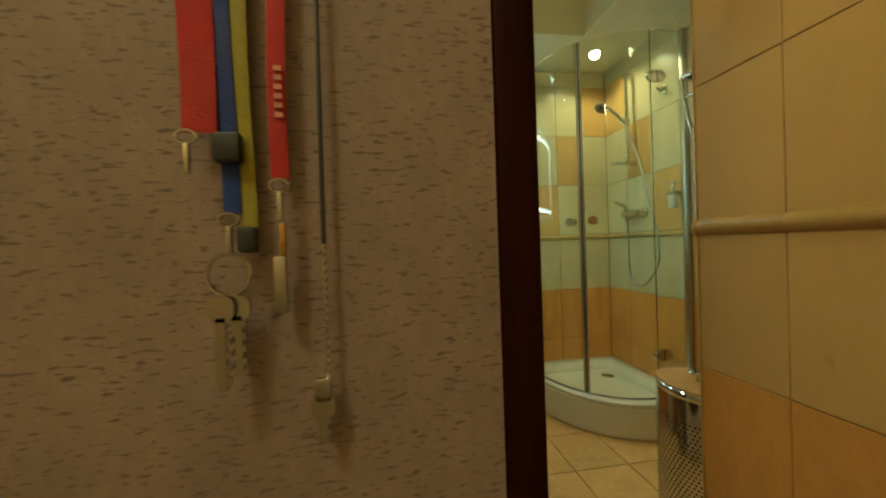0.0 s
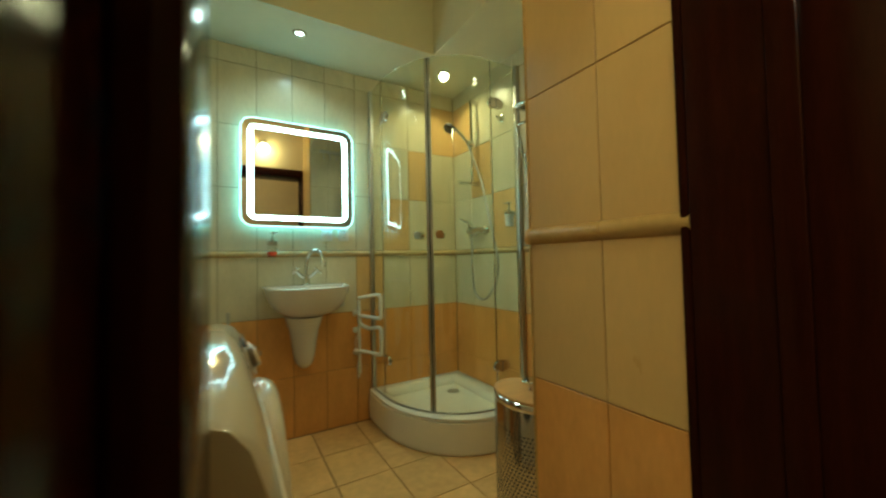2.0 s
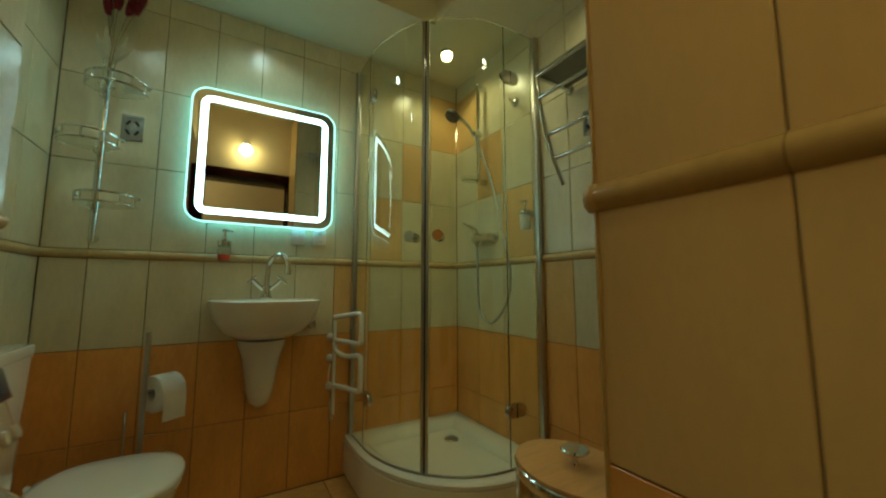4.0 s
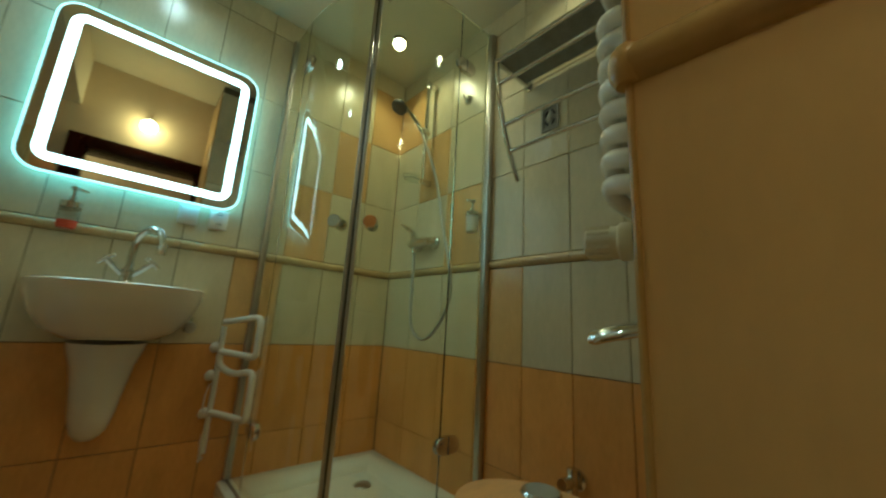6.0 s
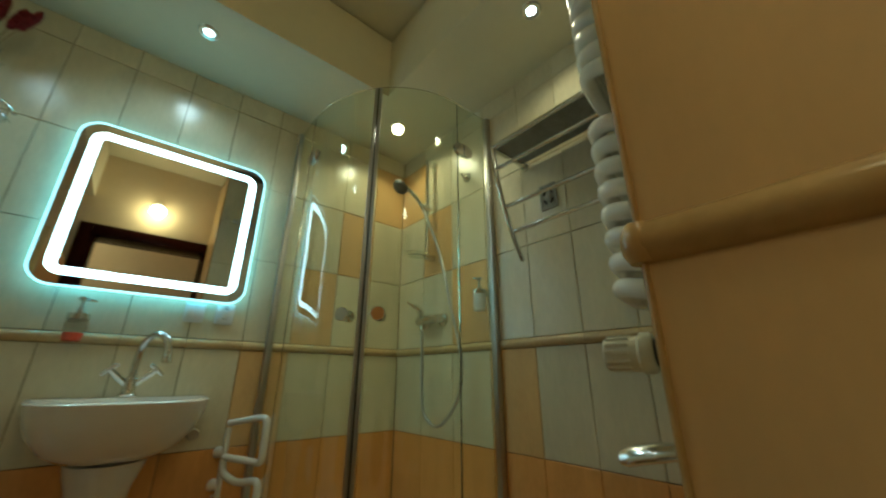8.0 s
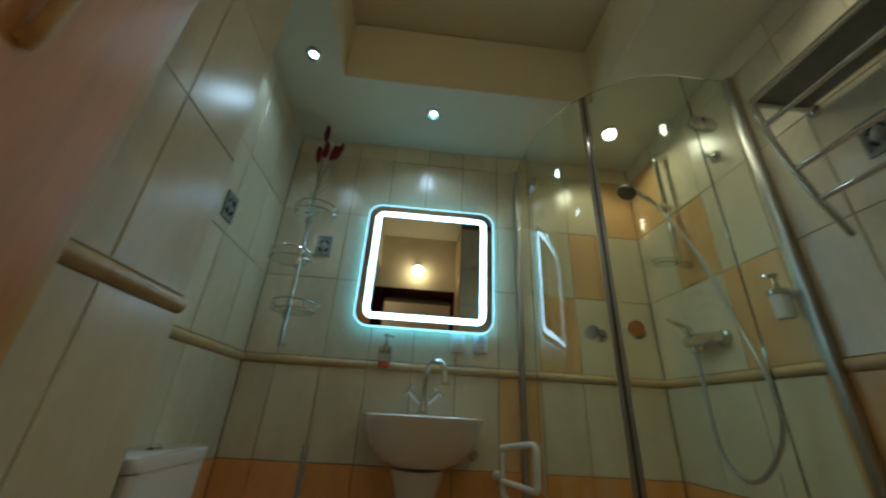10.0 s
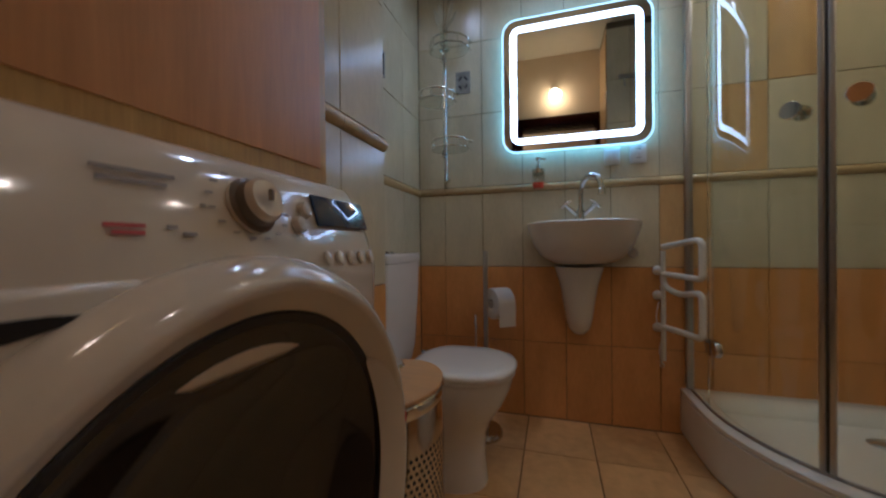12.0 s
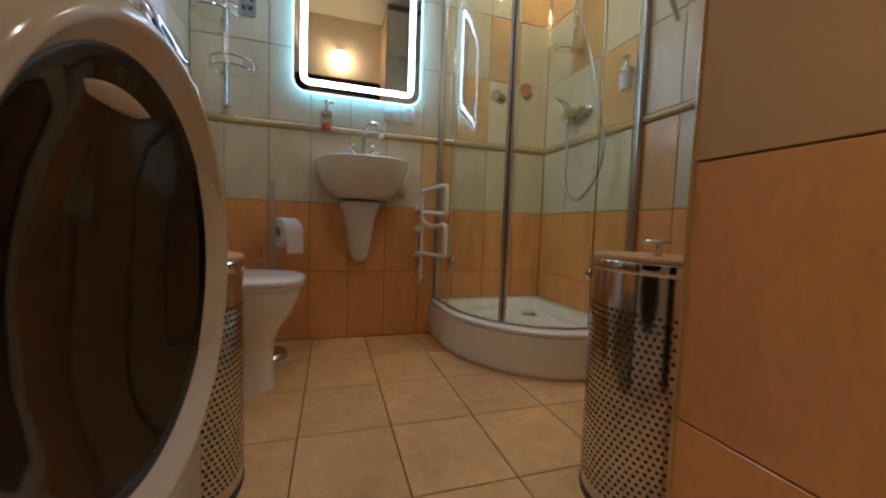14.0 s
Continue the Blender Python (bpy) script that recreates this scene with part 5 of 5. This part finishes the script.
sub("key_ring", tube(bmesh.new(), [(-1.7275 + 0.0095 * math.cos(a), HW - 0.005, 1.013 + 0.010 * math.sin(a)) for a in (2 * math.pi * k / 24 for k in range(24))], 0.0011, 6, closed=True), STEEL, r)
key(r, -1.7305, HW - 0.007, 1.003, 0.044)
key(r, -1.7245, HW - 0.004, 1.003, 0.036)
r = ribbon("lanyard", "yellow ribbon lanyard with a black clip", YELLOW_CLOTH, -1.7188, 0.0075, 1.0355, 1.40, HW - 0.001)
sub("end_clip", boxed(-1.7233, -1.7143, HW - 0.006, HW - 0.001, 1.023, 1.0355, bevel=0.0015), RUBBER, r, "black plastic end clip")
r = ribbon("lanyard", "narrow red ribbon lanyard with pale print and a clip", RED_CLOTH, -1.7022, 0.0085, 1.059, 1.40, HW - 0.002, printed=True)
clip(r, -1.7032, HW - 0.002, 1.055)
sub("strap", boxed(-1.7042, -1.7012, HW - 0.005, HW - 0.002, 1.021, 1.037, bevel=0.0008), GOLD, r, "brass link")
sub("tag", boxed(-1.7072, -1.7012, HW - 0.006, HW - 0.002, 0.993, 1.021, bevel=0.001), STEEL, r, "small steel tag")
c = thing("key_chain", "thin dark metal chain with a small steel pendant", "chain", -1.6845, HW, 0.95, "hanging lanyards")
sub("cord", tube(bmesh.new(), [(-1.6835, HW - 0.002, 1.40), (-1.683, HW - 0.002, 1.2), (-1.684, HW - 0.002, 1.026)], 0.0013, 6), RUBBER, c)
sub("chain", tube(bmesh.new(), [(-1.684 + 0.0006 * (-1) ** k, HW - 0.002, 1.026 - 0.0021 * k) for k in range(36)], 0.0009, 6), STEEL, c)
sub("pendant", boxed(-1.6905, -1.6825, HW - 0.006, HW - 0.002, 0.948, 0.960, bevel=0.0015), STEEL, c)
key(c, -1.687, HW - 0.003, 0.952, 0.024)
for ob in scene.objects:
    if ob.get("group") == "hanging lanyards":
        ob.location += Vector((0.1455, 0, -0.0245))
tagged(part("key_rail", boxed(-1.652, -1.512, HW - 0.012, HW + 0.003, 1.376, 1.406, bevel=0.003), DARK_WOOD), "dark wooden key rail above the lanyards", "key rail")

# ---- tiles, last ----
TILE_MESH = {}


def tile_mesh(w, h, mat, depth=0.008):
    k = (round(w, 3), round(h, 3), mat.name)
    if k not in TILE_MESH:
        bm = boxed(-w / 2, w / 2, 0, depth, -h / 2, h / 2)
        edges = [e for e in bm.edges if all(v.co.y < 0.001 for v in e.verts)]
        bmesh.ops.bevel(bm, geom=edges, offset=0.0012, segments=1, affect="EDGES")
        me = bpy.data.meshes.new("tile")
        bmesh.ops.recalc_face_normals(bm, faces=bm.faces[:])
        bm.to_mesh(me)
        bm.free()
        me.materials.append(mat)
        TILE_MESH[k] = me
    return TILE_MESH[k]


def trim_mesh(length, mat, proud, h):
    k = ("trim", round(length, 3), mat.name)
    if k not in TILE_MESH:
        bm = bmesh.new()
        n = 8
        prof = [(0.006, -h / 2)] + [(-proud * math.sin(math.pi * i / n) ** 0.7, -h / 2 + h * i / n) for i in range(n + 1)] + [(0.006, h / 2)]
        a = [bm.verts.new((-length / 2, y, z)) for y, z in prof]
        b = [bm.verts.new((length / 2, y, z)) for y, z in prof]
        for i in range(len(prof)):
            j = (i + 1) % len(prof)
            bm.faces.new((a[i], a[j], b[j], b[i]))
        bm.faces.new(a[::-1])
        bm.faces.new(b)
        bmesh.ops.recalc_face_normals(bm, faces=bm.faces[:])
        me = bpy.data.meshes.new("border_tile")
        bm.to_mesh(me)
        bm.free()
        me.polygons.foreach_set("use_smooth", [True] * len(me.polygons))
        me.set_sharp_from_angle(angle=radians(50))
        me.materials.append(mat)
        TILE_MESH[k] = me
    return TILE_MESH[k]


JOINT = 0.0024
ROWS_Z = [0.0, 0.333, 0.667, 1.003, 1.037, 1.373, 1.707, 2.04, 2.46]


def clad(wall, origin, along, yaw, cuts, pick, top=ZS - 0.001, trim=None):
    """Lays tiles on a wall. cuts: places along the wall; pick(column, row) gives the material."""
    o, d = Vector(origin), Vector(along)
    rng = random.Random(len(cuts) * 7 + int(yaw))
    for c, (u0, u1) in enumerate(zip(cuts, cuts[1:])):
        for r, (z0, z1) in enumerate(zip(ROWS_Z, ROWS_Z[1:])):
            z1 = min(z1, top)
            if z1 - z0 < 0.02:
                continue
            w, h = u1 - u0 - JOINT, z1 - z0 - JOINT
            if r == 3:
                ob = new("border_tile", trim_mesh(u1 - u0 - 0.0012, trim or TRIM_PALE, *((0.014, 0.040) if trim else (0.011, 0.033))))
            else:
                ob = new("tile", tile_mesh(w, h, pick(c, r if r < 3 else r - 1)))
            p = o + d * ((u0 + u1) / 2) + Vector((0, 0, (z0 + z1) / 2))
            ob.parent = wall
            ob.matrix_local = Matrix.Translation(p) @ pose(0, 0, 0, rng.uniform(-0.10, 0.10), 0, yaw + rng.uniform(-0.12, 0.12))


def lower(c, r):
    return TILE_ORANGE if r < 2 else TILE_CREAM


def with_diagonal(c, r):
    """Peach tiles step down from the shower's corner, one column for each row."""
    return TILE_ACCENT if (r >= 2 and c == 5 - r) else lower(c, r)


def pillar_tile(c, r):
    return TILE_ORANGE if r < 2 else TILE_TAN


PX = 0.181
clad(wall_north, (0, 0, 0), (-1, 0, 0), 0, [0.001] + [PX * k for k in range(1, 10)] + [1.756], with_diagonal)
clad(wall_east, (0, 0, 0), (0, -1, 0), -90, [0.001, 0.213, 0.426, 0.639, 0.850, 1.032, 1.200, 1.37, 1.494], with_diagonal)
clad(wall_west, (XL, 0, 0), (0, -1, 0), 90, [0.001, 0.2, 0.4, 0.61, 0.809], lower)
clad(wall_shaft, (XJ, 0, 0), (0, -1, 0), 90, [0.811, 1.01, 1.117], lower)
clad(wall_pillar, (XP, 0, 0), (0, -1, 0), -90, [1.498, 1.704, 1.876], pillar_tile, top=2.44, trim=TRIM_TAN)
clad(wall_pillar, (0, YP, 0), (1, 0, 0), 180, [XP + 0.002, -0.56, -0.385, -0.21, -0.032], lower, top=2.44)
tagged(part("border_end", lathe(bmesh.new(), [(0, -0.0195), (0.010, -0.019), (0.0150, -0.010), (0.0165, 0.0), (0.0150, 0.010), (0.010, 0.019), (0, 0.0195)], 20, Matrix.Translation((XP + 0.001, YP + 0.0005, 1.02))), TRIM_TAN, wall_pillar), "rounded end of the tan border")
tagged(part("corner_trim", tube(bmesh.new(), [(XP + 0.001, YP - 0.001, 0.0), (XP + 0.001, YP - 0.001, 2.4)], 0.004, 8), TRIM_TAN, wall_pillar), "narrow corner bead")

FX, FY = 0.251, 0.284
for i in range(-1, 8):
    for j in range(0, 7):
        x0, x1 = -0.243 - FX * (i + 1), -0.243 - FX * i
        y0, y1 = -0.286 - FY * j, -0.286 - FY * (j - 1)
        x0, x1, y0, y1 = max(x0, XN), min(x1, 0.0), max(y0, -2.09), min(y1, 0.0)
        if x1 - x0 < 0.02 or y1 - y0 < 0.02:
            continue
        ob = new("floor_tile", tile_mesh(x1 - x0 - 0.0035, y1 - y0 - 0.0035, FLOOR_TILE))
        ob.parent = floor
        ob.matrix_local = Matrix.Translation(((x0 + x1) / 2, (y0 + y1) / 2, 0)) @ pose(0, 0, 0, -90, 0, 0)

for wall, m in ((wall_north, Matrix.Translation((-1.535, -0.0005, 1.526))), (wall_west, Matrix.Translation((XL + 0.0005, -0.42, 1.46)) @ pose(0, 0, 0, 0, 0, 90)), (wall_east, Matrix.Translation((-0.0005, -0.963, 1.532)) @ pose(0, 0, 0, 0, 0, -90))):
    bm = bmesh.new()
    ring_prism(bm, rounded(-0.034, 0.034, -0.05, 0.05, 0.002, 2), rounded(-0.026, 0.026, -0.040, 0.040, 0.002, 2), 0, 0.006, upright(0))
    bmesh.ops.create_cube(bm, size=1, matrix=Matrix.Translation((0, -0.001, 0)) @ Matrix.Diagonal((0.052, 0.002, 0.08, 1)))
    ob = part("relief_tile", bm, GREY_STONE, wall, "grey square relief inlay tile", smooth=0)
    ob.matrix_local = m
    part("relief_boss", lathe(bmesh.new(), [(0, 0.005), (0.010, 0.0045), (0.013, 0.002), (0.0135, 0)], 20, Matrix.Translation((0, -0.002, 0)) @ pose(0, 0, 0, 90), sy=1.4), GREY_STONE, ob)
    # raised black arcs paint the darkness of the relief's sunk pits
    for k in range(4):
        a = math.pi / 4 + k * math.pi / 2
        arc = [(0.0195 * math.cos(a + t), -0.0028, 0.0285 * math.sin(a + t)) for t in (radians(-27 + 6 * q) for q in range(10))]
        part("relief_groove", tube(bmesh.new(), arc, [0.0015] + [0.0042] * 8 + [0.0015], 8), BLACK, ob)
